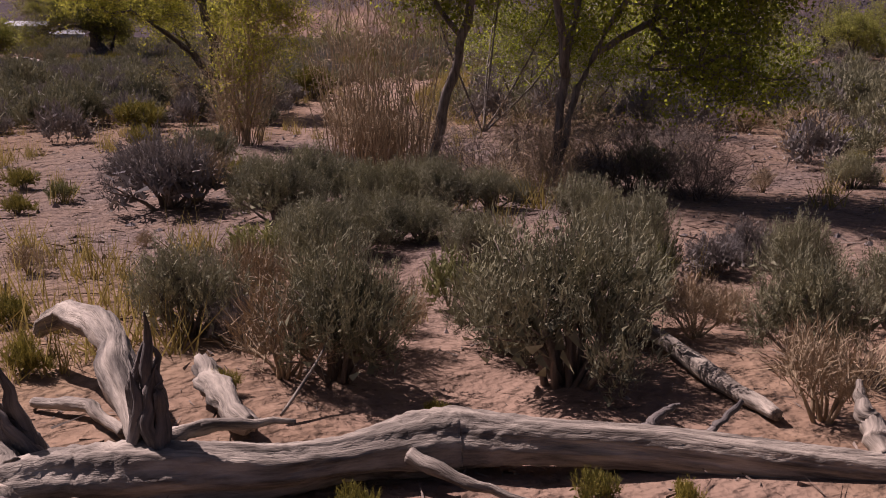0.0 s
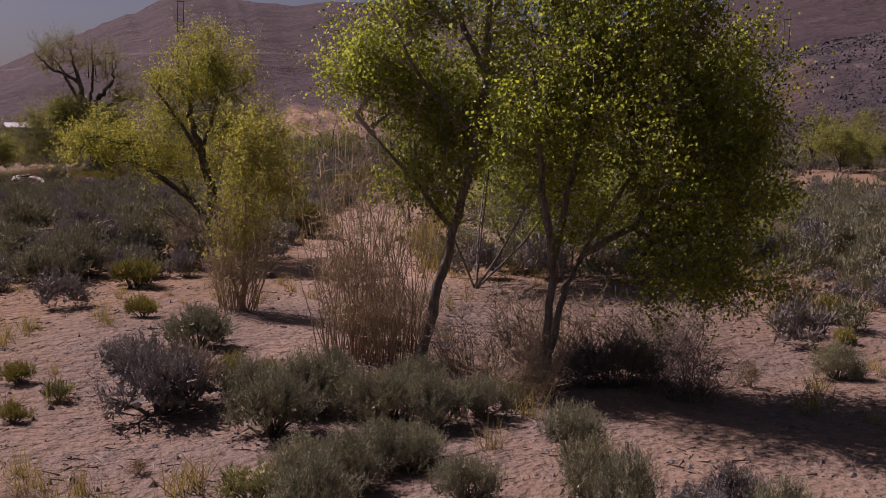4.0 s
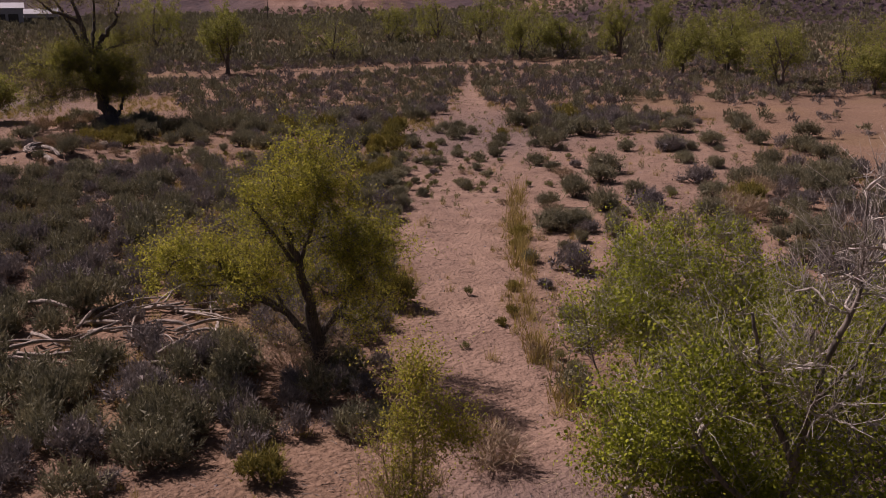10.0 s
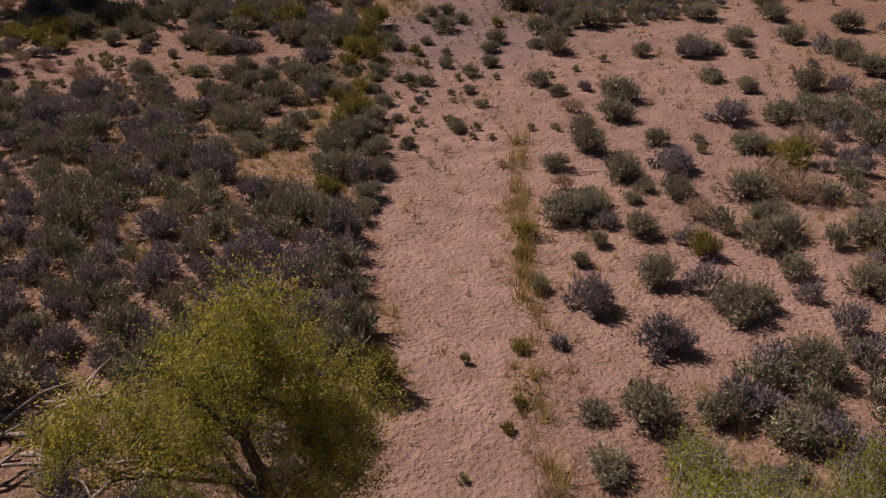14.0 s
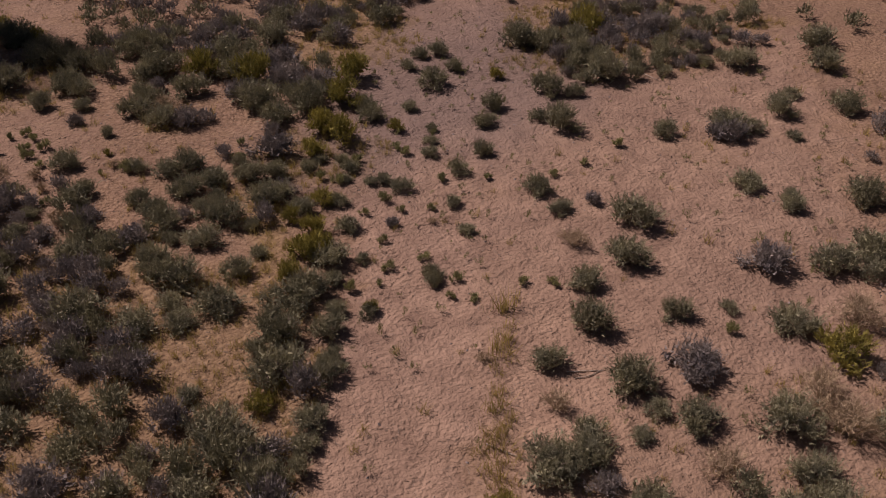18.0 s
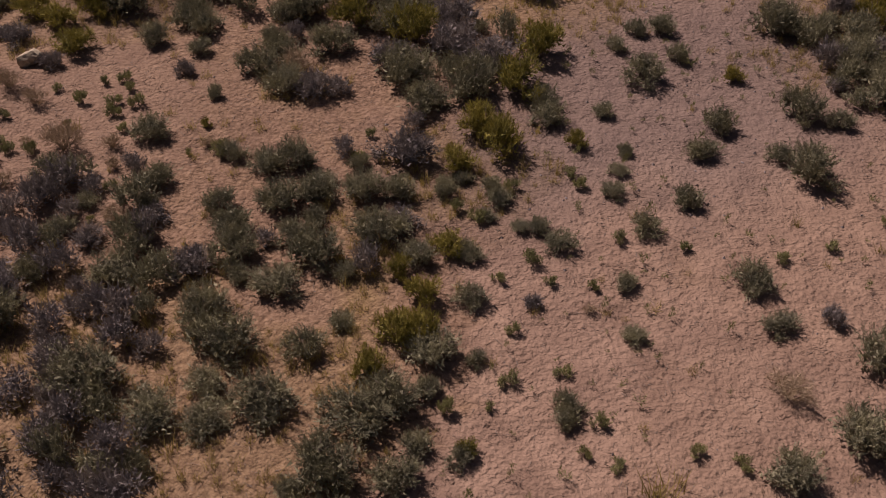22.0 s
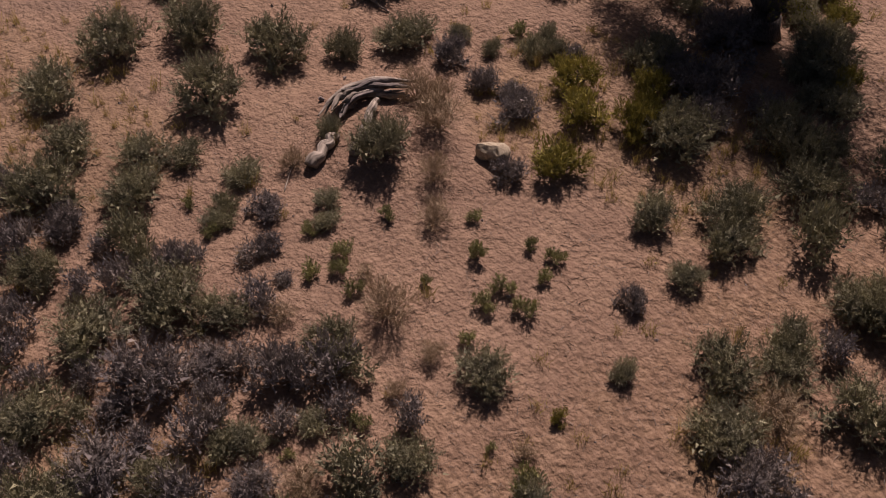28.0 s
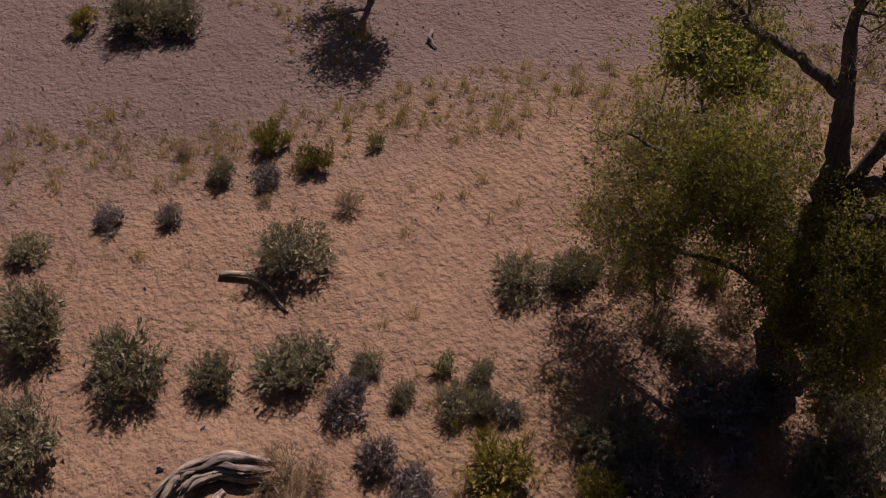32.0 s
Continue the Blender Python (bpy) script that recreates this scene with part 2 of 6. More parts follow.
# ---- mesh tools ----
def mesh(name, verts, faces, mat, smooth=False):
    """A mesh from arrays: verts (n, 3), faces (m, 3 or 4)."""
    me = bpy.data.meshes.new(name)
    verts, faces = np.asarray(verts, np.float32), np.asarray(faces, np.int32)
    n = faces.shape[1]
    me.vertices.add(len(verts))
    me.vertices.foreach_set("co", verts.ravel())
    me.loops.add(faces.size)
    me.loops.foreach_set("vertex_index", faces.ravel())
    me.polygons.add(len(faces))
    me.polygons.foreach_set("loop_start", np.arange(0, faces.size, n, dtype=np.int32))
    me.polygons.foreach_set("use_smooth", np.full(len(faces), smooth))
    me.update(calc_edges=True)
    me.materials.append(mat)
    return me


def thing(name, at, label, category, group="", kind="", turn=0.0):
    ob = new(name)
    ob.empty_display_size = 0.3
    ob.matrix_basis = pose(*at, 0, 0, turn)
    return tagged(ob, label, category, group, kind)


def part(name, me, parent, label=""):
    ob = new(name, me)
    ob.parent = parent
    return tagged(ob, label)


def tube(points, radii, sides=6, rough=0.0, r=rng):
    """A closed tapering tube along points: verts and quads."""
    points, radii = np.asarray(points, float), np.asarray(radii, float)
    way = np.gradient(points, axis=0)
    way /= np.linalg.norm(way, axis=1, keepdims=True) + 1e-9
    side = np.cross(way, np.where(np.abs(way[:, 2:]) > 0.9, [[1.0, 0, 0]], [[0, 0, 1.0]]))
    side /= np.linalg.norm(side, axis=1, keepdims=True) + 1e-9
    up = np.cross(side, way)
    a = np.linspace(0, 2 * np.pi, sides, endpoint=False)
    fat = radii[:, None] * (1 + rough * r.uniform(-1, 1, (len(points), sides)))
    verts = points[:, None] + fat[..., None] * (np.cos(a)[None, :, None] * side[:, None] + np.sin(a)[None, :, None] * up[:, None])
    k, i = np.meshgrid(np.arange(len(points) - 1), np.arange(sides), indexing="ij")
    j = (i + 1) % sides
    quads = np.stack([k * sides + i, k * sides + j, (k + 1) * sides + j, (k + 1) * sides + i], -1).reshape(-1, 4)
    verts = np.concatenate([verts.reshape(-1, 3), points[:1], points[-1:]])
    n = len(points) * sides
    i = np.arange(sides)
    caps = np.concatenate([np.stack([(i + 1) % sides, i, i * 0 + n, i * 0 + n], -1), np.stack([n - sides + i, n - sides + (i + 1) % sides, i * 0 + n + 1, i * 0 + n + 1], -1)])
    return verts, quads, caps


def joined(pieces):
    """Joins (verts, faces) pairs."""
    vs, fs, n = [], [], 0
    for v, f in pieces:
        vs.append(v)
        fs.append(f + n)
        n += len(v)
    return np.concatenate(vs), np.concatenate(fs)


def wood(name, tubes, mat):
    """One mesh of tubes, with closed ends."""
    v, f = joined([(t[0], t[1]) for t in tubes])
    caps, n = [], 0
    for t in tubes:
        caps.append(t[2][:, :3] + n)
        n += len(t[0])
    tris = np.concatenate([f[:, [0, 1, 2]], f[:, [0, 2, 3]], np.concatenate(caps)])
    return mesh(name, v, tris, mat, True)


def blades(base, way, length, width, r=rng, out=None, loose=0.7):
    """Slim three-cornered leaves."""
    n = len(base)
    side = np.cross(way, r.normal(size=(n, 3)) * (1.0 if out is None else loose) + (0 if out is None else out))
    side /= np.linalg.norm(side, axis=1, keepdims=True) + 1e-9
    s = side * np.reshape(width, (-1, 1)) / 2
    v = np.stack([base - s, base + s, base + way * np.reshape(length, (-1, 1))], 1).reshape(-1, 3)
    return v, np.arange(3 * n).reshape(-1, 3)


def leaves(at, size, r=rng, droop=0.3, slim=0.42, out=0.0, loose=1.0):
    """Four-cornered leaves, a little folded."""
    n = len(at)
    way = r.normal(size=(n, 3)) - [0, 0, droop]
    way /= np.linalg.norm(way, axis=1, keepdims=True)
    side = np.cross(way, r.normal(size=(n, 3)) * loose + out)
    side /= np.linalg.norm(side, axis=1, keepdims=True) + 1e-9
    size = np.reshape(size, (-1, 1))
    fold = np.cross(way, side) * size * 0.12
    v = np.stack([at, at + way * size * 0.45 + side * size * slim + fold, at + way * size, at + way * size * 0.45 - side * size * slim + fold], 1)
    i = np.arange(n)[:, None] * 4
    return v.reshape(-1, 3), np.concatenate([i + [0, 1, 2], i + [0, 2, 3]])


def lattice(x, y, seed=0):
    """Smooth value noise on the plane, 0 to 1."""
    table = np.random.default_rng(seed).random((64, 64))
    i, j = np.floor(x).astype(int), np.floor(y).astype(int)
    u, v = x - i, y - j
    u, v = u * u * (3 - 2 * u), v * v * (3 - 2 * v)
    at = lambda a, b: table[a % 64, b % 64]
    return (at(i, j) * (1 - u) + at(i + 1, j) * u) * (1 - v) + (at(i, j + 1) * (1 - u) + at(i + 1, j + 1) * u) * v


def smooth(x, a, b):
    t = np.clip((x - a) / (b - a), 0, 1)
    return t * t * (3 - 2 * t)


# ---- the lie of the land ----
TRACK_Y = (-60, -36, -26.3, -18.3, -6, 3.3, 12, 22, 40, 58, 75, 120)
TRACK_X = (-3.5, -0.3, 2.8, 4.8, 9.2, 13.1, 17, 21.5, 29, 36, 43, 58)
TRACK_W = (1.0, 1.3, 2.0, 2.05, 2.8, 3.1, 4.0, 5.0, 1.9, 0.5, 0.05, 0.05)
HEART_X, HEART_Y = -4.6, -52.0
RIDGE_B = (-40, -22, -12, -4.6, -2.6, 0.2, 2.5, 4.3, 7.6, 10.3, 13.7, 17.0, 20.3, 23.6, 25.6, 27, 28.8, 31.7, 34.9, 37, 40.7, 44, 52, 66, 90)
RIDGE_H = (23, 28, 39, 56, 73, 93, 111, 125, 124, 119, 122, 121, 117, 109, 99, 96, 100, 110, 121, 126, 130, 128, 111, 74, 37)
MOUND_B = (18, 22, 25, 31, 35.2, 37.5, 40, 44, 50, 60, 75)
MOUND_H = (0, 7, 12, 29, 41, 37, 41, 47, 50, 38, 0)


def bearing(x, y):
    return np.degrees(np.arctan2(x - HEART_X, y - HEART_Y)), np.hypot(x - HEART_X, y - HEART_Y)


def track(x, y):
    """How far a place lies from the sandy track's middle, in halves of its width; below 0 to its west."""
    return (x - np.interp(y, TRACK_Y, TRACK_X)) / np.interp(y, TRACK_Y, TRACK_W)


def terrain(x, y):
    b, d = bearing(x, y)
    fine = smooth(d, 90, 300)
    z = (lattice(x * 0.9, y * 0.9, 1) - 0.5) * 0.10 + (lattice(x * 0.22, y * 0.22, 2) - 0.5) * 0.22 + (lattice(x * 2.1, y * 2.1, 9) - 0.5) * 0.04
    z -= 0.10 * np.exp(-np.clip(track(x, y), -6, 6) ** 2)
    z += 0.55 * np.exp(-(((x + 8.3) / 2.6) ** 2 + ((y - 25.6) / 2.2) ** 2))
    rough = lattice(x / 55, y / 55, 3) + 0.5 * lattice(x / 23, y / 23, 4) + 0.25 * lattice(x / 9, y / 9, 5) - 0.87
    ridge = np.interp(b, RIDGE_B, RIDGE_H, 30, 30) * (0.35 * smooth(d, 380, 620) + 0.65 * smooth(d, 480, 960))
    ridge *= 1 - 0.5 * smooth(d, 1000, 2600)
    gully = np.abs(lattice(b * 1.4 + d / 300, d / 260, 6) - 0.5) * 9 * smooth(d, 430, 700)
    mound = np.interp(b, MOUND_B, MOUND_H) * smooth(d, 255, 440) * (1 - smooth(d, 480, 700))
    bank = 10 * np.exp(-(((b - 13.5) / 4.6) ** 4)) * smooth(d, 335, 385) * (1 - smooth(d, 420, 520)) * (0.8 + 0.4 * lattice(b * 1.1, d / 200, 7))
    heap = 5 * np.exp(-(((b + 5.5) / 1.6) ** 2)) * smooth(d, 215, 250) * (1 - smooth(d, 265, 310))
    return z + rough * 5 * smooth(d, 300, 600) + np.maximum(ridge - gully * 0.6, mound + rough * 5 * (mound > 1)) + bank + heap


# ---- ground ----
def graded(lo, hi, step, far):
    """Coordinates at even steps from lo to hi, then ever wider ones out to far."""
    grow = step * np.cumsum(1.05 ** np.arange(1, 150))
    grow = grow[grow < far]
    return np.concatenate([lo - grow[::-1], np.arange(lo, hi, step), hi + grow])


CLUMP_X, CLUMP_Y = 35.5, 25.6


def clump(x, y):
    """The thick stand of sagebrush east of the sandy flat, 0 to 1."""
    u, v = (x - CLUMP_X) * 0.9 + (y - CLUMP_Y) * 0.43, -(x - CLUMP_X) * 0.43 + (y - CLUMP_Y) * 0.9
    return 1 - smooth(np.hypot(u / 7.0, v / 5.5) + 0.4 * (lattice(x * 0.4, y * 0.4, 18) - 0.5), 0.8, 1.1)


def cover(x, y):
    """How much of each kind of surface a place has: sandy, gravel, straw, hill, bank, lava."""
    b, d = bearing(x, y)
    ragged = (lattice(x * 0.5, y * 0.5, 11) - 0.5) * 0.8 + (lattice(x * 1.7, y * 1.7, 12) - 0.5) * 0.5
    s = np.abs(track(x, y)) + ragged
    sandy = 1 - smooth(s, 0.85, 1.25)
    flat = smooth(x - np.interp(y, TRACK_Y, TRACK_X) + ragged * 3, 1.0, 4.0) * (1 - smooth(y + 0.15 * x + ragged * 5, 24, 34)) * smooth(y + ragged * 4, -24, -14)
    flat = flat * (1 - smooth(x - 0.6 * y + ragged * 6, 30, 36))
    west = smooth(y - 0.55 * x + ragged * 6, 14, 20) * smooth(-x + 4 + ragged * 4, 0, 4) * (1 - smooth(d, 105, 125))
    sandy = np.maximum(sandy, np.maximum(0.85 * flat, 0.45 * west))
    sandy = sandy * (1 - 0.8 * clump(x, y))
    near = (1 - smooth(np.hypot(x + 1.5, y + 43) + ragged * 3, 4.0, 7.5)) * 0.3
    sandy = np.maximum(sandy, near)
    line = y - 0.05 * x + ragged * 2.5
    gravel = smooth(-0.909 * x + 0.417 * y + ragged * 2.5 + 3 * (lattice(x * 0.13, y * 0.13, 16) - 0.5), 28.5, 35.5) * (1 - smooth(d, 110, 130)) * (x < 2) + 0.65 * (1 - smooth(s, 1.0, 2.6)) * smooth(line, 11, 19) * (1 - smooth(line, 26, 40))
    straw = 0.45 * smooth(lattice(x * 0.16, y * 0.16, 13) + ragged * 0.2, 0.62, 0.75) * (1 - 0.9 * sandy)
    straw = np.maximum(straw, 0.75 * np.exp(-(((-0.909 * x + 0.417 * y + ragged * 2 - 33.0) / 1.5) ** 2)) * smooth(lattice(x * 0.3, y * 0.3, 17), 0.15, 0.45) * (x < -8))
    straw = np.maximum(straw, 0.85 * np.exp(-(((x + ragged - 9.0) / 0.8) ** 2)) * smooth(y, 4, 7) * (1 - smooth(y, 15, 18)))
    hill = smooth(d, 190, 290)
    bank = np.exp(-(((b - 13.5) / 4.4) ** 2)) * smooth(d, 330, 360) * (1 - smooth(d, 410, 440)) + 0.9 * np.exp(-(((b - 26.5) / 4.2) ** 2)) * smooth(d, 285, 315) * (1 - smooth(d, 335, 375))
    bank = bank * (0.45 + 1.1 * smooth(lattice(b * 1.9 + d / 45, d / 90, 37), 0.2, 0.75))
    dark = smooth(0.85 * lattice(b * 0.28, d / 70, 14) + 0.35 * lattice(b * 1.3, d / 25, 15), 0.22, 0.40)
    lava = np.clip(np.interp(b, (31, 34, 60), (0, 1, 1)) * smooth(d + 30 * (lattice(b * 0.5, d * 0.0, 19) - 0.5), 285, 325) * (1 - smooth(d, 470, 520)) * dark, 0, 1)
    lava = np.maximum(lava, np.exp(-(((b + 5.5) / 1.6) ** 2)) * smooth(d, 205, 225) * (1 - smooth(d, 290, 310)))
    bank = np.maximum(bank, 0.28 * np.interp(b, (30, 33, 60), (0, 1, 1)) * smooth(d, 300, 340) * (1 - smooth(d, 470, 520)) * (1 - lava))
    # grey gravel round the cottonwoods; its dark mottling also paints in their broken shade
    gravel = np.maximum(gravel, 0.85 * (1 - smooth(np.hypot((x - 3) / 1.3, y + 36) + ragged * 3, 7, 11)) * (0.5 + 0.5 * smooth(ragged, -0.3, 0.3)))
    return dict(sandy=sandy, gravel=np.clip(gravel, 0, 1), straw=straw, hill=hill, bank=np.clip(bank, 0, 1), lava=lava)


gx, gy = graded(-34, 50, 0.33, 2600), graded(-54, 62, 0.33, 2600)
GX, GY = np.meshgrid(gx, gy)
GZ = terrain(GX, GY)
cols = len(gx)
qi, qj = np.meshgrid(np.arange(len(gy) - 1), np.arange(cols - 1), indexing="ij")
corner = (qi * cols + qj).ravel()
ground_mesh = mesh("ground", np.stack([GX, GY, GZ], -1).reshape(-1, 3), np.stack([corner, corner + 1, corner + cols + 1, corner + cols], -1), GROUND, True)
for key, value in cover(GX, GY).items():
    ground_mesh.attributes.new(key, "FLOAT", "POINT").data.foreach_set("value", value.astype(np.float32).ravel())
tagged(new("ground", ground_mesh), "pale sandy desert ground with hoof prints and dry hills behind", "ground", kind="structure")


def at_ground(x, y, sink=0.0):
    return float(terrain(np.array([x], float), np.array([y], float))[0]) - sink


# ---- shrubs ----
def shrub_arrays(r, radius, height, lobes, sprays, per, length, width, up=1.0, foot=0.6, heart=36, fuzz=0.34):
    """A shrub of several rounded heads on forked stems from one foot: each head is a shell of upright plumes of slim
    leaves round a thick heart of broad blades, added to block light as dense twigs would.
    """
    tubes, tips, ways, outs, hearts = [], [], [], [], []
    for k in range(lobes):
        a, out = 2.4 * k + r.normal() * 0.5, radius * 0.74 * np.sqrt((k + 0.3) / lobes) * r.uniform(0.75, 1.15)
        lift = height * (0.55 - 0.50 * (out / radius) ** 2) * r.uniform(0.78, 1.18)
        head = np.array([np.cos(a) * out, np.sin(a) * out, lift])
        half = np.array([1, 1, 0.9 * height / (2 * radius) + 0.35]) * radius * r.uniform(0.25, 0.42)
        half[2] = min(half[2], lift * 1.1)
        fork = head * [0.5, 0.5, 0.45] + r.normal(size=3) * 0.04 * radius
        stem = 0.020 * (0.5 + radius)
        tubes.append(tube([(r.normal() * 0.03, r.normal() * 0.03, -0.08), fork, head], [stem, stem * 0.7, stem * 0.35], 5))
        d = r.normal(size=(sprays, 3))
        d[:, 2] = np.abs(d[:, 2]) - foot
        d /= np.linalg.norm(d, axis=1, keepdims=True)
        p = head + d * half * r.uniform(0.6, 1.0, (sprays, 1))
        for q in p[:: max(1, sprays // 4)]:
            tubes.append(tube([fork + (head - fork) * r.uniform(0, 0.8), q], [stem * 0.4, stem * 0.16], 3))
        w = d * 0.8 + r.normal(size=(sprays, 3)) * 0.30 + [0, 0, up]
        tips.append(p)
        outs.append(d + p / radius * 0.6)
        ways.append(w / np.linalg.norm(w, axis=1, keepdims=True))
        hearts.append(head * [1, 1, 0.8] + r.normal(size=(heart, 3)) * half * [0.35, 0.35, 0.38])
    tips, ways, outs = np.concatenate(tips), np.concatenate(ways), np.concatenate(outs)
    n = len(tips)
    along = r.uniform(-0.6, 0.9, (n, per, 1))
    base = tips[:, None] + ways[:, None] * along * height * 0.20 + r.normal(size=(n, per, 3)) * 0.011 * (0.5 + radius)
    base[..., 2] = np.maximum(base[..., 2], 0.02)
    w = ways[:, None] + r.normal(size=(n, per, 3)) * fuzz
    w /= np.linalg.norm(w, axis=-1, keepdims=True)
    v, f = blades(base.reshape(-1, 3), w.reshape(-1, 3), r.uniform(0.6, 1.3, n * per) * length, width, r, np.repeat(outs, per, 0), 0.28)
    # broad inner blades, added to keep light out of the heads
    if heart:
        at = np.concatenate(hearts)
        at[:, 2] = np.maximum(at[:, 2], 0.02)
        w = r.normal(size=at.shape) + [0, 0, 0.4]
        v, f = joined([(v, f), blades(at, w / np.linalg.norm(w, axis=1, keepdims=True), radius * r.uniform(0.13, 0.25, len(at)), radius * 0.09, r)])
    return tubes, v, f


def shrub_kind(name, seed, leaf, twig, **shape):
    r = np.random.default_rng(seed)
    tubes, v, f = shrub_arrays(r, **shape)
    return wood(name + "_stems", tubes, twig), mesh(name + "_foliage", v, f, leaf)


SHRUBS = {
    "plume": [shrub_kind("plumed_sagebrush", 10 + k, SAGE, TWIG, radius=0.5, height=0.80, lobes=17, sprays=30, per=36, length=0.034, width=0.0072, up=1.5, fuzz=0.42, heart=14) for k in range(4)],
    "sage": [shrub_kind("sagebrush", 20 + k, SAGE, TWIG, radius=0.5, height=0.66, lobes=13 + k % 4, sprays=20, per=34, length=0.036, width=0.0090) for k in range(6)],
    "grey": [shrub_kind("grey_sagebrush", 40 + k, SAGE_GREY, TWIG, radius=0.5, height=0.60, lobes=13, sprays=19, per=28, length=0.036, width=0.0088) for k in range(3)],
    "yellow": [shrub_kind("rabbitbrush", 50 + k, RABBIT, TWIG, radius=0.5, height=0.68, lobes=9, sprays=24, per=13, length=0.09, width=0.013, up=2.0) for k in range(3)],
    "small": [shrub_kind("small_sagebrush", 60 + k, YOUNG, TWIG, radius=0.5, height=0.80, lobes=6, sprays=18, per=16, length=0.085, width=0.022, up=1.5) for k in range(4)],
    "dry": [shrub_kind("dry_shrub", 70 + k, DRYTWIG, DRYTWIG, radius=0.5, height=0.70, lobes=9, sprays=24, per=9, length=0.15, width=0.008, up=1.0, foot=0.5, heart=0, fuzz=0.5) for k in range(3)],
}
WORDS = {
    "sage": ("sagebrush", "grey-green sagebrush on sandy ground", "shrub", "sagebrush on the flat"),
    "grey": ("grey_sagebrush", "faded grey sagebrush with bare woody stems", "shrub", "sagebrush on the flat"),
    "yellow": ("rabbitbrush", "yellow-green rabbitbrush in dry ground", "shrub", "rabbitbrush"),
    "small": ("small_sagebrush", "small young green sagebrush on bare sand", "shrub", "young sagebrush on the sand"),
    "dry": ("dry_shrub", "leafless tan dry shrub of thin twigs", "shrub", "dry shrubs"),
}
taken = []


def plant(kind, x, y, size, tall=1.0):
    """One shrub, size metres across."""
    r = np.random.default_rng(int(abs(x * 131 + y * 717) * 10))
    looks = SHRUBS["plume" if kind == "sage" and y < -36 else kind]
    stems, foliage = looks[r.integers(len(looks))]
    name, label, category, group = WORDS[kind]
    ob = thing(name, (x, y, at_ground(x, y)), label, category, group, turn=r.uniform(0, 360))
    tall = (1.3 if y < -43 else 1.05) if y < -34 else 0.98 * tall
    size = size * 1.15 if y > 20 else size
    ob.scale = (1.06 * size * r.uniform(0.88, 1.15), 1.06 * size * r.uniform(0.88, 1.15), size * tall * r.uniform(0.85, 1.15))
    tagged(part("stem_base", stems, ob, "bare woody stems"), kind="stuff")
    part("foliage", foliage, ob)
    taken.append((x, y, size / 2))
    return ob


for x, y, size in (
        (0.9, -47.0, 0.9), (-1.0, -46.6, 1.6), (2.1, -46.6, 0.8), (-2.7, -46.0, 1.4), (-0.2, -45.7, 1.0), (-1.1, -45.6, 1.0),
        (2.3, -45.1, 0.9), (-3.7, -44.5, 1.1), (0.9, -44.4, 1.0), (1.1, -43.3, 0.9), (-2.2, -43.0, 1.2), (-0.3, -42.8, 0.9),
        (1.5, -42.0, 1.0), (-1.5, -41.7, 1.0), (-2.0, -41.5, 1.0), (-0.5, -41.3, 0.9), (-0.9, -41.2, 1.1), (0.3, -39.9, 1.0),
        (1.1, -39.7, 1.1), (-2.0, -39.3, 1.3), (-0.2, -39.3, 1.1), (-0.6, -39.1, 1.0), (-1.3, -38.3, 1.3), (-0.6, -38.0, 1.1),
        (-2.5, -33.4, 1.6), (-5.1, -21.7, 2.1), (12.3, -21.5, 1.1), (10.8, -20.3, 2.1), (14.2, -20.2, 1.8), (8.5, -19.4, 1.5),):
    plant("sage", x, y, size)
for x, y, size in (
        (12.8, -18.7, 1.6), (10.7, -18.0, 2.2), (16.8, -17.9, 2.3), (-2.8, -17.7, 2.3), (9.4, -17.2, 1.2), (-7.0, -16.3, 2.3),
        (22.3, -14.5, 2.1), (17.0, -13.8, 2.3), (25.3, -11.2, 2.3), (15.6, -10.9, 1.8), (11.2, -9.9, 1.0), (22.1, -9.6, 2.3),
        (13.6, -8.7, 0.9), (22.8, -8.0, 1.7), (15.0, -7.6, 1.0), (17.0, -7.5, 1.6), (23.4, -5.9, 2.3), (16.1, -5.0, 1.7),
        (14.9, -5.0, 2.2), (20.5, -4.8, 1.9), (18.3, -4.7, 0.9), (16.6, -4.2, 1.6), (19.5, -3.8, 1.1), (33.0, -3.3, 2.3),
        (19.3, -2.2, 2.2), (5.9, -1.9, 1.4), (3.5, -1.8, 1.8), (27.0, -1.5, 2.3), (7.5, -1.1, 1.3), (8.0, -0.2, 1.6),):
    plant("sage", x, y, size)
for x, y, size in (
        (17.0, -0.1, 1.4), (25.2, 0.4, 0.8), (4.8, 0.4, 2.3), (23.0, 0.7, 1.5), (31.1, 1.3, 2.1), (19.5, 1.3, 2.1),
        (33.0, 1.5, 2.2), (9.1, 2.0, 1.5), (7.4, 2.7, 2.3), (4.1, 2.7, 1.0), (9.4, 2.8, 1.2), (20.6, 3.8, 1.6),
        (6.9, 4.3, 1.0), (9.8, 4.6, 1.7), (23.0, 4.7, 2.0), (7.9, 5.0, 2.0), (11.6, 5.2, 0.9), (36.1, 5.3, 2.3),
        (10.4, 5.7, 1.0), (32.2, 5.8, 1.4), (41.2, 5.9, 2.3), (14.8, 6.4, 1.0), (32.7, 6.5, 1.0), (8.8, 6.7, 2.1),
        (14.9, 6.9, 1.0), (4.4, 6.9, 1.5), (2.9, 7.3, 1.9), (24.8, 7.3, 2.3), (9.8, 7.3, 2.1), (6.0, 7.5, 2.0),):
    plant("sage", x, y, size)
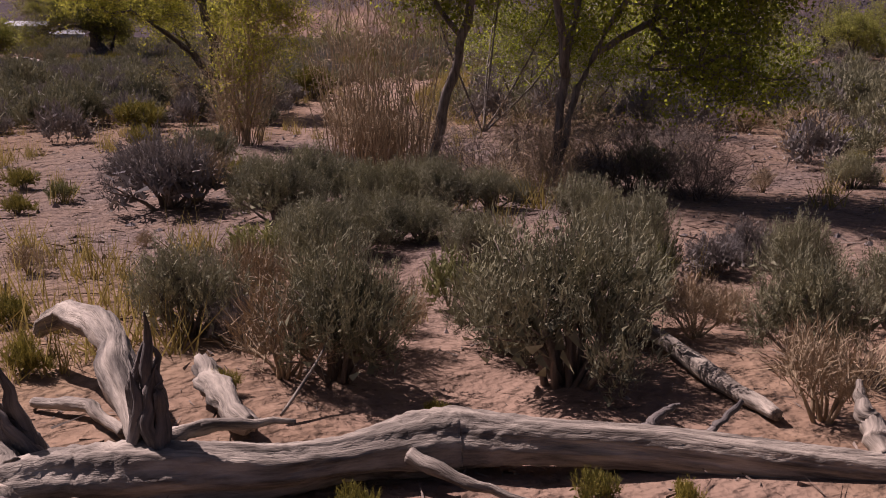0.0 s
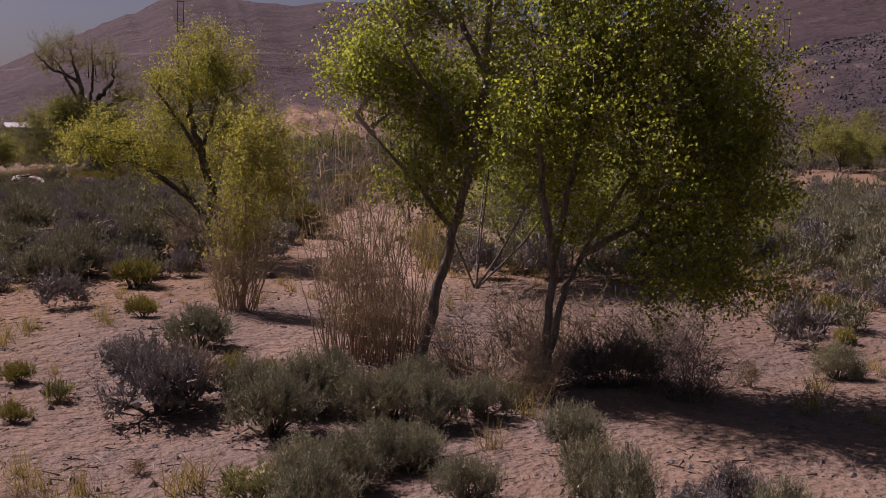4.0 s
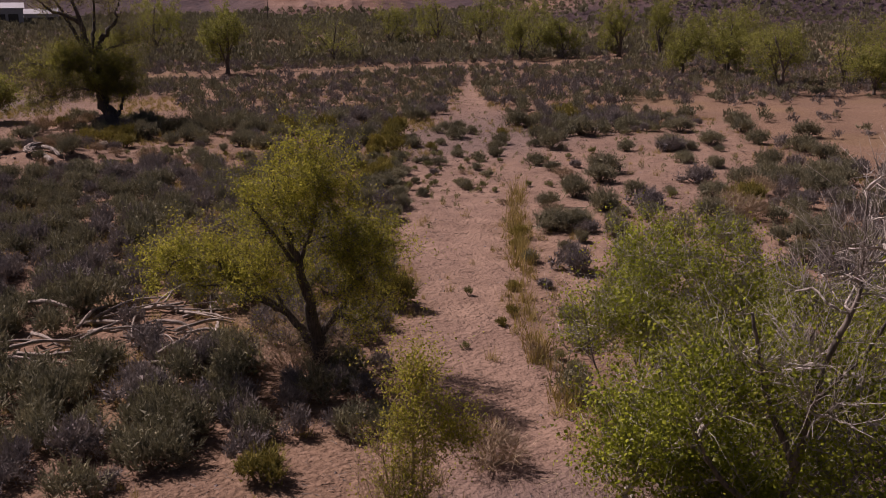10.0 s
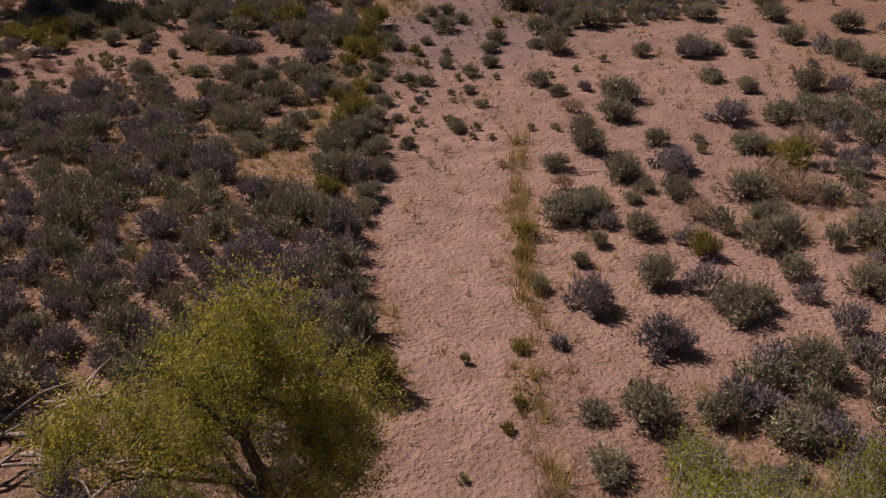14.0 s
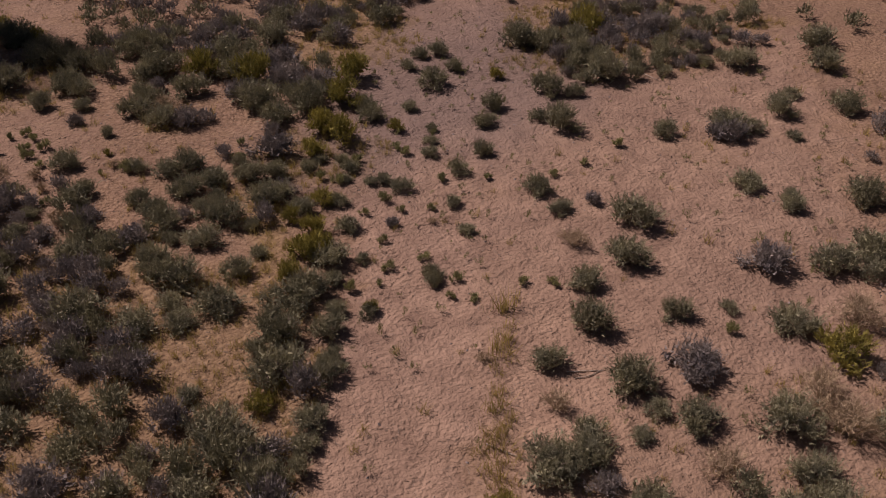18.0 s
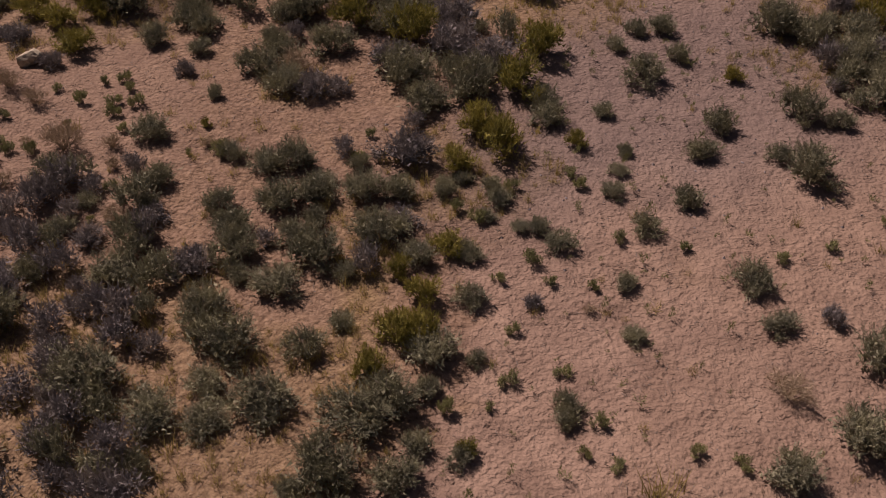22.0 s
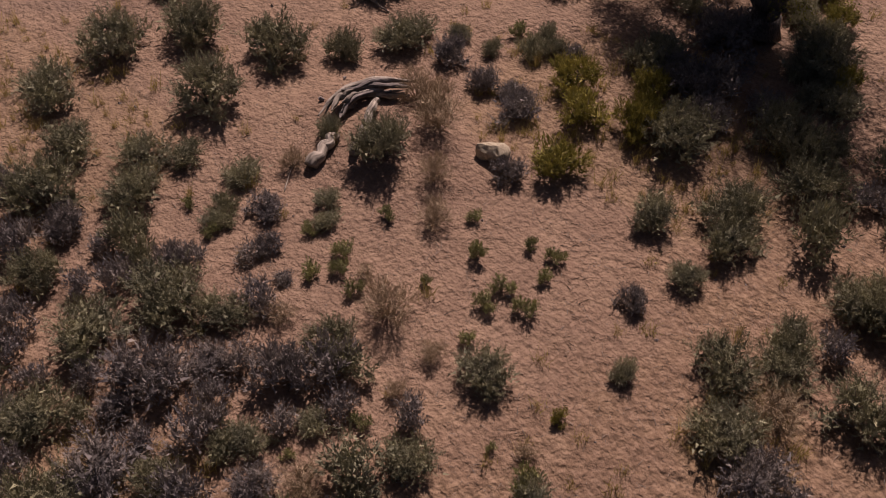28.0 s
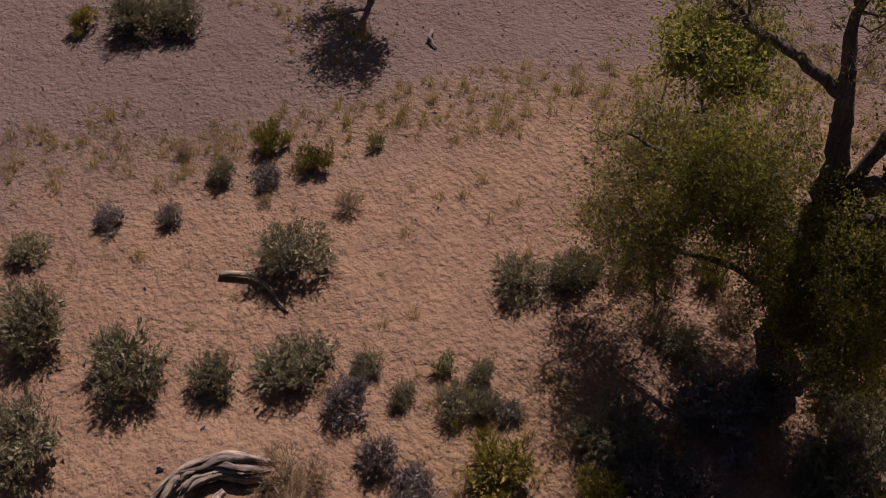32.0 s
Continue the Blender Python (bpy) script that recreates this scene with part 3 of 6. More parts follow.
for x, y, size in (
        (10.9, 7.7, 0.9), (31.4, 8.1, 1.6), (4.3, 8.4, 1.3), (0.8, 8.7, 2.3), (12.4, 8.8, 0.8), (11.1, 9.0, 1.8),
        (41.9, 9.1, 2.3), (17.5, 9.4, 0.9), (22.1, 9.4, 1.3), (7.2, 9.5, 1.4), (4.6, 10.0, 2.3), (8.3, 10.5, 1.0),
        (-2.7, 11.3, 2.3), (12.5, 11.4, 1.3), (21.9, 11.4, 1.5), (3.8, 11.5, 1.8), (36.7, 11.6, 0.9), (17.7, 11.8, 0.9),
        (-5.4, 12.2, 1.9), (6.2, 12.4, 1.8), (8.5, 12.8, 1.0), (4.9, 13.0, 1.0), (35.2, 13.1, 1.2), (0.7, 13.3, 1.9),
        (10.9, 13.4, 1.4), (12.7, 13.4, 0.9), (41.5, 13.4, 2.0), (-2.0, 13.7, 1.3), (7.4, 13.7, 1.9), (34.0, 13.7, 2.2),):
    plant("sage", x, y, size)
for x, y, size in (
        (12.6, 13.8, 0.8), (15.8, 13.8, 1.2), (4.7, 14.2, 1.9), (46.9, 14.3, 2.3), (30.6, 14.3, 1.8), (-9.8, 14.4, 1.7),
        (37.8, 14.4, 2.2), (19.0, 14.5, 1.1), (-6.8, 14.5, 2.3), (14.6, 14.7, 0.8), (9.7, 14.7, 2.0), (15.2, 14.7, 0.9),
        (6.8, 14.8, 1.5), (-1.8, 15.4, 1.1), (13.5, 15.5, 0.8), (4.5, 15.6, 1.6), (7.4, 15.7, 1.0), (39.6, 15.8, 1.2),
        (-12.6, 15.9, 2.3), (-1.5, 15.9, 1.1), (20.9, 15.9, 1.3), (14.0, 16.4, 1.2), (18.3, 16.6, 1.0), (-6.7, 16.7, 2.3),
        (6.2, 16.7, 2.1), (12.1, 16.9, 1.0), (9.2, 16.9, 1.7), (10.4, 16.9, 1.4), (3.9, 16.9, 1.4), (7.4, 17.0, 1.8),):
    plant("sage", x, y, size)
for x, y, size in (
        (25.8, 17.0, 2.3), (13.8, 17.1, 1.0), (-0.9, 17.4, 1.0), (-5.2, 17.5, 1.6), (-14.1, 17.5, 2.0), (12.1, 17.5, 0.8),
        (12.8, 17.7, 0.9), (7.6, 17.8, 1.1), (18.8, 17.9, 0.8), (-10.9, 18.1, 2.2), (25.1, 18.2, 1.2), (43.9, 18.2, 2.3),
        (-17.0, 18.3, 2.3), (1.5, 18.4, 1.6), (9.0, 18.8, 0.9), (22.2, 18.8, 1.4), (5.5, 19.0, 1.7), (19.3, 19.1, 0.8),
        (6.5, 19.1, 1.7), (-12.4, 19.1, 1.5), (-2.6, 19.2, 1.4), (-8.5, 19.4, 1.0), (-8.9, 19.9, 1.0), (4.1, 19.9, 1.3),
        (39.1, 20.0, 2.3), (-11.5, 20.1, 1.1), (28.2, 20.1, 1.1), (23.4, 20.5, 1.3), (-9.6, 21.0, 1.1), (26.9, 21.0, 1.8),):
    plant("sage", x, y, size)
for x, y, size in (
        (45.5, 21.2, 2.3), (-18.0, 21.2, 2.3), (0.8, 21.5, 1.4), (30.9, 21.6, 2.3), (16.6, 21.6, 1.4), (-6.3, 21.7, 0.8),
        (19.0, 21.8, 0.9), (-13.4, 22.2, 2.3), (-7.0, 22.3, 0.8), (11.7, 22.8, 1.8), (16.6, 22.8, 1.2), (13.7, 23.8, 2.3),
        (-17.0, 23.8, 2.3), (-9.3, 24.1, 1.0), (3.1, 24.2, 0.8), (21.2, 24.3, 1.6), (-20.1, 24.5, 1.3), (6.0, 24.6, 1.8),
        (-7.3, 24.7, 1.8), (30.6, 24.7, 2.0), (11.1, 25.0, 2.3), (-14.1, 25.3, 2.1), (23.1, 25.8, 1.1), (4.7, 26.1, 1.8),
        (20.5, 26.7, 1.0), (29.1, 27.1, 1.4), (-12.7, 27.2, 1.4), (5.7, 27.3, 1.4), (7.9, 27.5, 2.1), (30.4, 27.6, 1.4),):
    plant("sage", x, y, size)
for x, y, size in (
        (28.1, 27.8, 2.3), (2.1, 27.9, 1.1), (21.7, 28.0, 1.0), (22.9, 28.1, 1.3), (5.3, 28.2, 1.3), (-0.1, 29.1, 1.6),
        (-11.6, 29.2, 1.9), (10.8, 29.4, 2.3), (2.1, 29.8, 1.5), (5.9, 30.5, 1.7), (-10.7, 30.8, 0.8), (1.4, 30.9, 1.9),
        (-19.8, 30.9, 1.0), (-15.2, 30.9, 2.3), (6.6, 31.1, 2.0), (-9.3, 31.1, 0.8), (10.8, 31.8, 2.2), (-29.4, 31.9, 2.3),
        (-8.3, 32.1, 1.0), (-1.9, 32.2, 2.3), (-7.8, 32.7, 1.0), (-28.4, 33.2, 2.0), (2.4, 33.3, 2.3), (-8.7, 33.3, 0.8),
        (13.8, 33.3, 2.3), (1.3, 34.8, 2.3), (0.0, 34.9, 2.0), (-5.0, 34.9, 2.3), (-10.8, 36.1, 1.5), (-10.1, 37.4, 1.4),):
    plant("sage", x, y, size)
for x, y, size in (
        (-10.2, 38.1, 1.1), (-1.1, 38.9, 2.3),):
    plant("sage", x, y, size)
for x, y, size in (
        (-3.3, -44.9, 0.6), (1.9, -44.2, 0.8), (2.6, -43.9, 0.7), (-3.4, -37.6, 2.0), (-3.8, -34.6, 1.3), (-5.8, -19.2, 2.3),
        (-3.9, -17.3, 2.3), (13.3, -14.9, 2.3), (10.2, -13.4, 0.8), (12.4, -11.7, 2.3), (16.1, -6.3, 1.3), (22.0, -2.3, 2.3),
        (-0.9, -0.1, 2.3), (28.4, 2.3, 2.3), (23.9, 9.6, 1.1), (14.5, 11.1, 0.7), (-3.0, 12.8, 2.3), (33.5, 12.9, 2.1),
        (3.3, 13.5, 1.7), (-4.7, 15.0, 2.3), (-0.4, 15.3, 1.4), (10.4, 15.3, 1.5), (-11.1, 15.8, 1.8), (-4.1, 16.3, 1.5),
        (1.6, 16.3, 1.3), (10.8, 19.1, 2.3), (-5.3, 19.5, 0.7), (-6.6, 19.9, 1.0), (-7.9, 20.7, 1.1), (7.1, 24.2, 1.6),):
    plant("grey", x, y, size)
for x, y, size in (
        (14.6, 26.1, 2.3), (10.5, 26.1, 2.3), (1.6, 26.2, 1.0), (13.3, 27.1, 2.3), (-19.9, 27.1, 1.1), (37.5, 27.1, 2.3),
        (-4.3, 27.2, 1.0), (-18.9, 28.7, 0.9), (-6.2, 29.4, 1.6), (13.5, 29.5, 2.1), (-8.0, 29.6, 1.3), (-10.0, 29.8, 1.4),
        (-7.0, 30.0, 1.0), (-18.8, 32.0, 1.0), (9.5, 32.2, 2.3), (-7.3, 33.1, 0.8), (-2.0, 33.9, 1.6), (-2.9, 35.0, 2.3),
        (-4.2, 37.6, 2.3),):
    plant("grey", x, y, size)
for x, y, size in (
        (-5.0, -45.2, 0.4), (-5.2, -43.6, 0.4), (-5.6, -37.4, 0.5), (-2.2, -36.2, 0.8), (-1.5, -36.1, 0.7), (12.0, -34.7, 1.1),
        (-3.4, -25.0, 1.7), (6.8, -16.8, 0.5), (7.6, -15.9, 0.6), (3.8, -13.5, 2.3), (8.9, -13.2, 0.8), (18.4, -9.8, 1.6),
        (11.7, -7.3, 0.8), (12.6, -5.9, 1.1), (27.6, -3.7, 2.3), (6.5, 1.3, 1.2), (11.8, 5.5, 0.8), (9.1, 8.5, 1.3),
        (10.8, 9.7, 1.7), (10.0, 9.8, 1.6), (10.9, 11.5, 1.6), (10.2, 12.7, 1.1), (11.9, 13.9, 1.5), (12.7, 18.7, 1.6),
        (14.5, 19.7, 2.2), (17.5, 19.8, 1.1), (13.8, 21.0, 1.9), (2.9, 22.0, 0.5), (25.0, 23.9, 1.0), (15.7, 24.0, 2.3),):
    plant("yellow", x, y, size)
for x, y, size in (
        (17.0, 26.4, 2.3), (11.6, 28.1, 2.3), (33.2, 28.2, 2.3), (-3.5, 28.4, 1.8), (8.9, 30.0, 2.3), (-30.4, 30.2, 1.2),
        (-4.7, 30.8, 1.7), (-3.1, 31.7, 1.8), (-6.0, 31.9, 1.8), (-20.2, 32.9, 1.3), (-4.0, 33.4, 1.5), (-18.6, 33.6, 1.1),):
    plant("yellow", x, y, size)
for x, y, size in (
        (0.8, -44.8, 0.7), (-1.1, -44.1, 0.7), (-2.7, -41.9, 0.8), (-5.0, -36.2, 0.6), (7.3, -21.5, 0.7), (7.2, -20.5, 0.5),
        (4.8, -18.2, 0.4), (7.0, -13.1, 0.5), (24.5, -0.8, 0.7), (19.3, 4.3, 0.6), (15.9, 4.6, 0.5), (18.2, 4.8, 0.6),
        (15.1, 5.1, 0.5), (15.7, 6.1, 0.6), (11.4, 6.9, 0.7), (12.6, 7.0, 0.4), (13.3, 8.0, 0.7), (15.0, 8.2, 0.6),
        (13.7, 10.0, 0.6), (16.6, 11.7, 0.5), (15.2, 12.0, 0.5), (13.5, 12.2, 0.5), (23.3, 12.5, 0.6), (25.2, 12.9, 0.6),
        (14.8, 13.1, 0.7), (20.1, 13.4, 0.5), (27.7, 14.0, 0.7), (18.0, 14.0, 0.6), (13.1, 15.4, 0.7), (12.4, 16.0, 0.7),):
    plant("small", x, y, size)
for x, y, size in (
        (-0.6, 16.4, 0.4), (14.6, 17.1, 0.7), (17.2, 17.1, 0.7), (16.9, 17.9, 0.6), (-0.2, 18.3, 0.6), (-8.3, 19.0, 0.6),
        (-9.7, 19.1, 0.5), (8.9, 19.2, 0.6), (3.6, 20.1, 0.7), (-5.0, 20.2, 0.6), (2.4, 20.2, 0.3), (-3.6, 20.7, 0.6),
        (9.5, 20.8, 0.5), (-4.6, 20.9, 0.6), (-6.4, 21.2, 0.5), (-5.1, 21.4, 0.6), (-0.3, 21.9, 0.5), (-2.6, 22.4, 0.4),
        (-0.9, 23.0, 0.7), (-5.3, 23.2, 0.5), (-0.1, 23.8, 0.7), (-1.0, 23.8, 0.6), (-2.4, 24.1, 0.7), (-0.6, 25.0, 0.5),
        (-3.6, 25.1, 0.5), (-1.7, 25.6, 0.5), (-0.9, 25.8, 0.6), (-9.4, 32.6, 0.7), (-18.3, 35.8, 0.6),):
    plant("small", x, y, size)
for x, y, size in (
        (0.2, -48.0, 0.9), (0.5, -46.0, 0.7), (-3.1, -45.9, 0.9), (1.1, -45.7, 0.5), (-2.2, -45.3, 0.8), (-2.6, -45.1, 1.0),
        (-1.8, -44.7, 0.5), (-3.1, -43.9, 0.8), (-5.2, -41.4, 0.5), (-3.9, -40.3, 0.3), (-3.0, -37.2, 1.3), (0.9, -33.6, 1.8),
        (11.9, -33.4, 1.7), (2.0, -31.9, 2.0), (12.8, -29.7, 1.5), (2.4, -26.1, 1.9), (17.4, -24.6, 2.3), (6.6, -19.9, 0.9),
        (20.1, -6.9, 1.7), (25.1, -6.8, 2.2), (25.3, -5.1, 2.0), (16.3, -2.3, 1.2), (29.4, -2.1, 2.3), (14.8, 1.0, 0.6),
        (21.5, 6.7, 1.4), (16.3, 10.7, 0.5), (0.3, 16.2, 1.4), (-4.2, 18.7, 0.9), (-0.3, 19.5, 0.7), (3.1, 20.7, 0.5),):
    plant("dry", x, y, size)
for x, y, size in (
        (-0.6, 20.9, 0.8), (-2.4, 20.9, 1.5), (-4.0, 21.4, 0.5), (-9.1, 22.5, 0.9), (-4.3, 24.2, 1.0), (-5.6, 25.3, 1.0),
        (6.3, 26.0, 1.3), (-7.3, 26.8, 1.7), (-8.8, 27.3, 1.3), (-8.4, 27.9, 1.0), (-21.7, 30.4, 0.6), (-18.0, 31.5, 0.5),
        (-16.3, 33.6, 0.9),):
    plant("dry", x, y, size)

for kind, x, y, size in (
        ("sage", -2.3, -31.8, 0.9), ("sage", -2.1, -37.7, 1.1), ("sage", -0.4, -36.2, 0.8), ("sage", 0.6, -38.1, 0.9), ("sage", 1.8, -39.1, 0.6), ("sage", 8.2, -39.2, 0.9), ("dry", 10.0, -35.6, 1.1),
        ("yellow", 10.5, -36.8, 0.6), ("yellow", -3.4, -29.8, 0.8), ("yellow", -5.7, -35.0, 0.7), ("dry", 6.3, -39.2, 0.6), ("dry", 7.2, -35.2, 0.7)):
    plant(kind, x, y, size)


# ---- trees ----
def bent(a, b, sag, n, r):
    """A crooked line of n points from a to b that rises or sags on the way."""
    t = np.linspace(0, 1, n)[:, None]
    a, b = np.asarray(a, float), np.asarray(b, float)
    wob = r.normal(size=(n, 3)) * np.linalg.norm(b - a) * 0.035 * np.sin(np.pi * t)
    return a + (b - a) * t + wob + np.array([0, 0, 1.0]) * sag * np.sin(np.pi * t)


def tree(name, label, base, trunk, lobes, bark, leaf, seed, leaf_size, per, limb_r=0.09, spread=0.42, twig_mat=None, slim=0.42, uneven=0, twigs=5, rise=0.5, tip=0.006, airy=0.14):
    """trunk: lists of (points, radii), the first standing on the ground. lobes: centre, half sizes, number of branch ends, share of leaves.
    Branches fork off the nearest wood that stands already and thicken by the number of ends they carry."""
    r = np.random.default_rng(seed)
    x, y = base
    root = thing(name, (x, y, at_ground(x, y, 0.05)), label, "tree")
    lines = []
    for k, (pts, radii) in enumerate(trunk):
        pts, radii = np.array(pts, float), np.array(radii, float)
        t, fine = np.linspace(0, 1, len(pts)), np.linspace(0, 1, 5 * len(pts))
        pts = np.stack([np.interp(fine, t, pts[:, c]) for c in range(3)], 1)
        for _ in range(2):
            pts[1:-1] = (pts[:-2] + 2 * pts[1:-1] + pts[2:]) / 4
        pts[1:-1] += r.normal(size=(len(pts) - 2, 3)) * radii.mean() * 0.30
        rad = np.interp(fine, t, radii)
        if k == 0:
            rad[0] *= 1.5
            rad[1] *= 1.15
        part("trunk" if k == 0 else "limb", wood(name + "_wood", [tube(pts, rad, 10, 0.10, r)], bark), root)
        lines.append(np.concatenate([pts, rad[:, None]], 1))
    heads = []
    for k, (centre, half, count, share) in enumerate(lobes):
        centre, half = np.array(centre, float), np.array(half, float)
        for _ in range(max(1, uneven)):
            d = r.normal(size=3)
            d /= np.linalg.norm(d)
            if uneven:
                heads.append((k, centre + d * half * r.uniform(0.35, 0.85), half * r.uniform(0.42, 0.75) * [1, 1, 1.1], max(3, int(count / uneven)), share * r.uniform(0.7, 1.2)))
            else:
                heads.append((k, centre, half, count, share))
    goals = []
    for k, centre, half, count, share in heads:
        d = r.normal(size=(count, 3))
        d /= np.linalg.norm(d, axis=1, keepdims=True)
        for p in centre + d * half * (r.uniform(0.1, 1, (count, 1)) ** 0.4):
            goals.append((k, p, share))
    # all wood so far: place, parent, ends carried, thickness of old wood
    old = np.concatenate(lines)
    place, parent = [*old[:, :3]], [-1] * len(old)
    order = sorted(goals, key=lambda g: np.min(np.linalg.norm(old[:, :3] - g[1], axis=1)))
    runs = []
    for k, p, share in order:
        near = np.array(place)
        d = np.linalg.norm(near - p, axis=1)
        s = int(np.argmin(d + 0.5 * np.maximum(near[:, 2] - p[2] + 0.25 * d, 0)))
        line = bent(place[s], p, 0.06 * d[s] * r.uniform(-0.5, 1), 4, r)
        ids = [s]
        for q in line[1:]:
            parent.append(ids[-1])
            place.append(q)
            ids.append(len(place) - 1)
        runs.append((k, share, ids))
    load = np.zeros(len(place))
    for k, share, ids in runs:
        n = ids[-1]
        while n >= len(old):
            load[n] += 1
            n = parent[n]
    thick = np.minimum(tip * load ** 0.55, limb_r)
    for lobe in range(len(lobes)):
        tubes, sprigs = [], []
        for k, share, ids in runs:
            if k != lobe:
                continue
            line = np.array([place[n] for n in ids])
            rad = [min(thick[ids[1]] * 1.15, limb_r) if ids[0] < len(old) else max(thick[ids[1]], 0.004)] + [max(thick[n], 0.004) for n in ids[1:]]
            tubes.append(tube(line, rad, 5 if rad[0] > 0.02 else 4))
            way = line[-1] - line[0]
            way /= np.linalg.norm(way) + 1e-9
            for _ in range(twigs):
                s = line[1] + (line[3] - line[1]) * r.uniform(0, 1)
                e = s + (way * 0.55 + r.normal(size=3) * 0.6 + [0, 0, rise]) * spread * r.uniform(0.6, 1.3)
                tubes.append(tube([s, (s + e) / 2 + r.normal(size=3) * spread * 0.06, e], [tip * 0.7, tip * 0.5, tip * 0.25], 3))
                sprigs.append((s, e, share))
        if not tubes:
            continue
        tagged(part("branchwork", wood(name + "_branches", tubes, twig_mat or bark), root), kind="stuff")
        at = []
        for s, e, share in sprigs:
            n = r.poisson(per * share / twigs)
            at.append(s + (e - s) * r.uniform(0.25, 1.1, (n, 1)) + r.normal(size=(n, 3)) * spread * airy)
        at = np.concatenate(at)
        if len(at) > 20:
            centre, half = lobes[lobe][0], lobes[lobe][1]
            v, f = leaves(at, leaf_size * r.uniform(0.6, 1.25, len(at)), r, 0.5, slim, (at - centre) / np.linalg.norm(half) * 1.5, 1.3)
            part("crown", mesh(name + "_leaves", v, f, leaf), root)
    return root


# the leaning cottonwood by the track, its top half bare
tree("cottonwood", "leaning cottonwood with a thin green crown and bare top", (1.35, -35.75),
     [([(0, 0, 0), (0.35, -0.3, 1.6), (0.7, -0.8, 3.6), (0.85, -1.3, 5.4), (0.75, -1.75, 7.2)], (0.10, 0.09, 0.08, 0.065, 0.04)),
      ([(0.85, -1.3, 5.4), (0.3, -1.2, 6.6), (-0.2, -1.4, 7.9)], (0.06, 0.045, 0.02)),
      ([(0.75, -1.75, 7.2), (1.0, -2.0, 8.2), (0.8, -2.1, 9.6)], (0.05, 0.03, 0.010)),
      ([(0.55, -0.55, 2.6), (-0.2, -0.4, 3.6), (-0.9, -0.2, 4.4)], (0.055, 0.04, 0.015)),
      ([(0.75, -1.0, 4.4), (-0.1, -0.9, 5.2), (-0.7, -0.9, 6.2)], (0.055, 0.04, 0.015)),
      ([(0.8, -1.5, 6.4), (1.4, -1.9, 7.4), (1.7, -2.2, 8.6)], (0.04, 0.025, 0.008))],
     [((-0.25, -0.5, 5.5), (1.45, 1.35, 1.2), 120, 1.0), ((0.1, -0.8, 6.9), (1.05, 1.0, 0.9), 70, 0.8), ((-1.05, -0.1, 5.5), (0.85, 0.85, 0.6), 40, 1.0), ((0.4, -0.7, 4.3), (1.05, 1.0, 0.8), 70, 1.0), ((0.1, -0.4, 3.4), (0.75, 0.75, 0.6), 40, 0.9), ((0.9, -1.4, 5.9), (0.9, 0.9, 1.3), 60, 0.7), ((0.9, -2.0, 8.7), (0.9, 0.9, 1.1), 64, 0.0), ((0.7, -1.6, 7.4), (1.5, 1.3, 0.9), 80, 0.06)],
     GREYBARK, COTTON, 101, 0.064, 92, spread=0.48, uneven=7, airy=0.20, limb_r=0.045, rise=0.5, twig_mat=PALEBARK, tip=0.007)
# the broad cottonwood
tree("cottonwood", "broad cottonwood with a dense green crown", (2.9, -38.3),
     [([(0, 0, 0), (-0.05, 0.05, 1.2), (0.15, 0.0, 2.8), (0.55, -0.2, 4.6), (0.8, -0.3, 6.6)], (0.085, 0.072, 0.062, 0.05, 0.03)),
      ([(0.0, 0, 0.7), (0.25, -0.1, 1.9), (0.9, -0.5, 3.3), (1.9, -0.9, 4.8)], (0.06, 0.052, 0.045, 0.025)),
      ([(0.06, 0.0, 2.0), (-0.3, -0.2, 3.6), (-0.5, -0.3, 5.4)], (0.08, 0.06, 0.03)),
      ([(0.5, -0.25, 2.4), (1.8, -0.7, 3.2), (3.0, -1.2, 4.4)], (0.06, 0.045, 0.02))],
     [((1.2, -0.66, 4.7), (2.0, 2.0, 2.1), 230, 1.0), ((0.7, -0.5, 6.6), (1.55, 1.5, 1.2), 140, 1.0), ((2.2, -1.0, 5.0), (1.35, 1.5, 1.6), 130, 1.0), ((2.1, -1.0, 3.0), (1.5, 1.5, 1.2), 110, 0.9), ((0.3, -0.3, 4.4), (1.2, 1.4, 1.7), 110, 1.0), ((0.8, -0.5, 7.7), (0.7, 0.7, 0.7), 36, 1.0), ((2.2, -1.0, 1.8), (1.3, 1.2, 0.7), 70, 0.8)],
     GREYBARK, COTTON, 102, 0.065, 88, spread=0.52, uneven=9, airy=0.20, limb_r=0.05, rise=0.4)
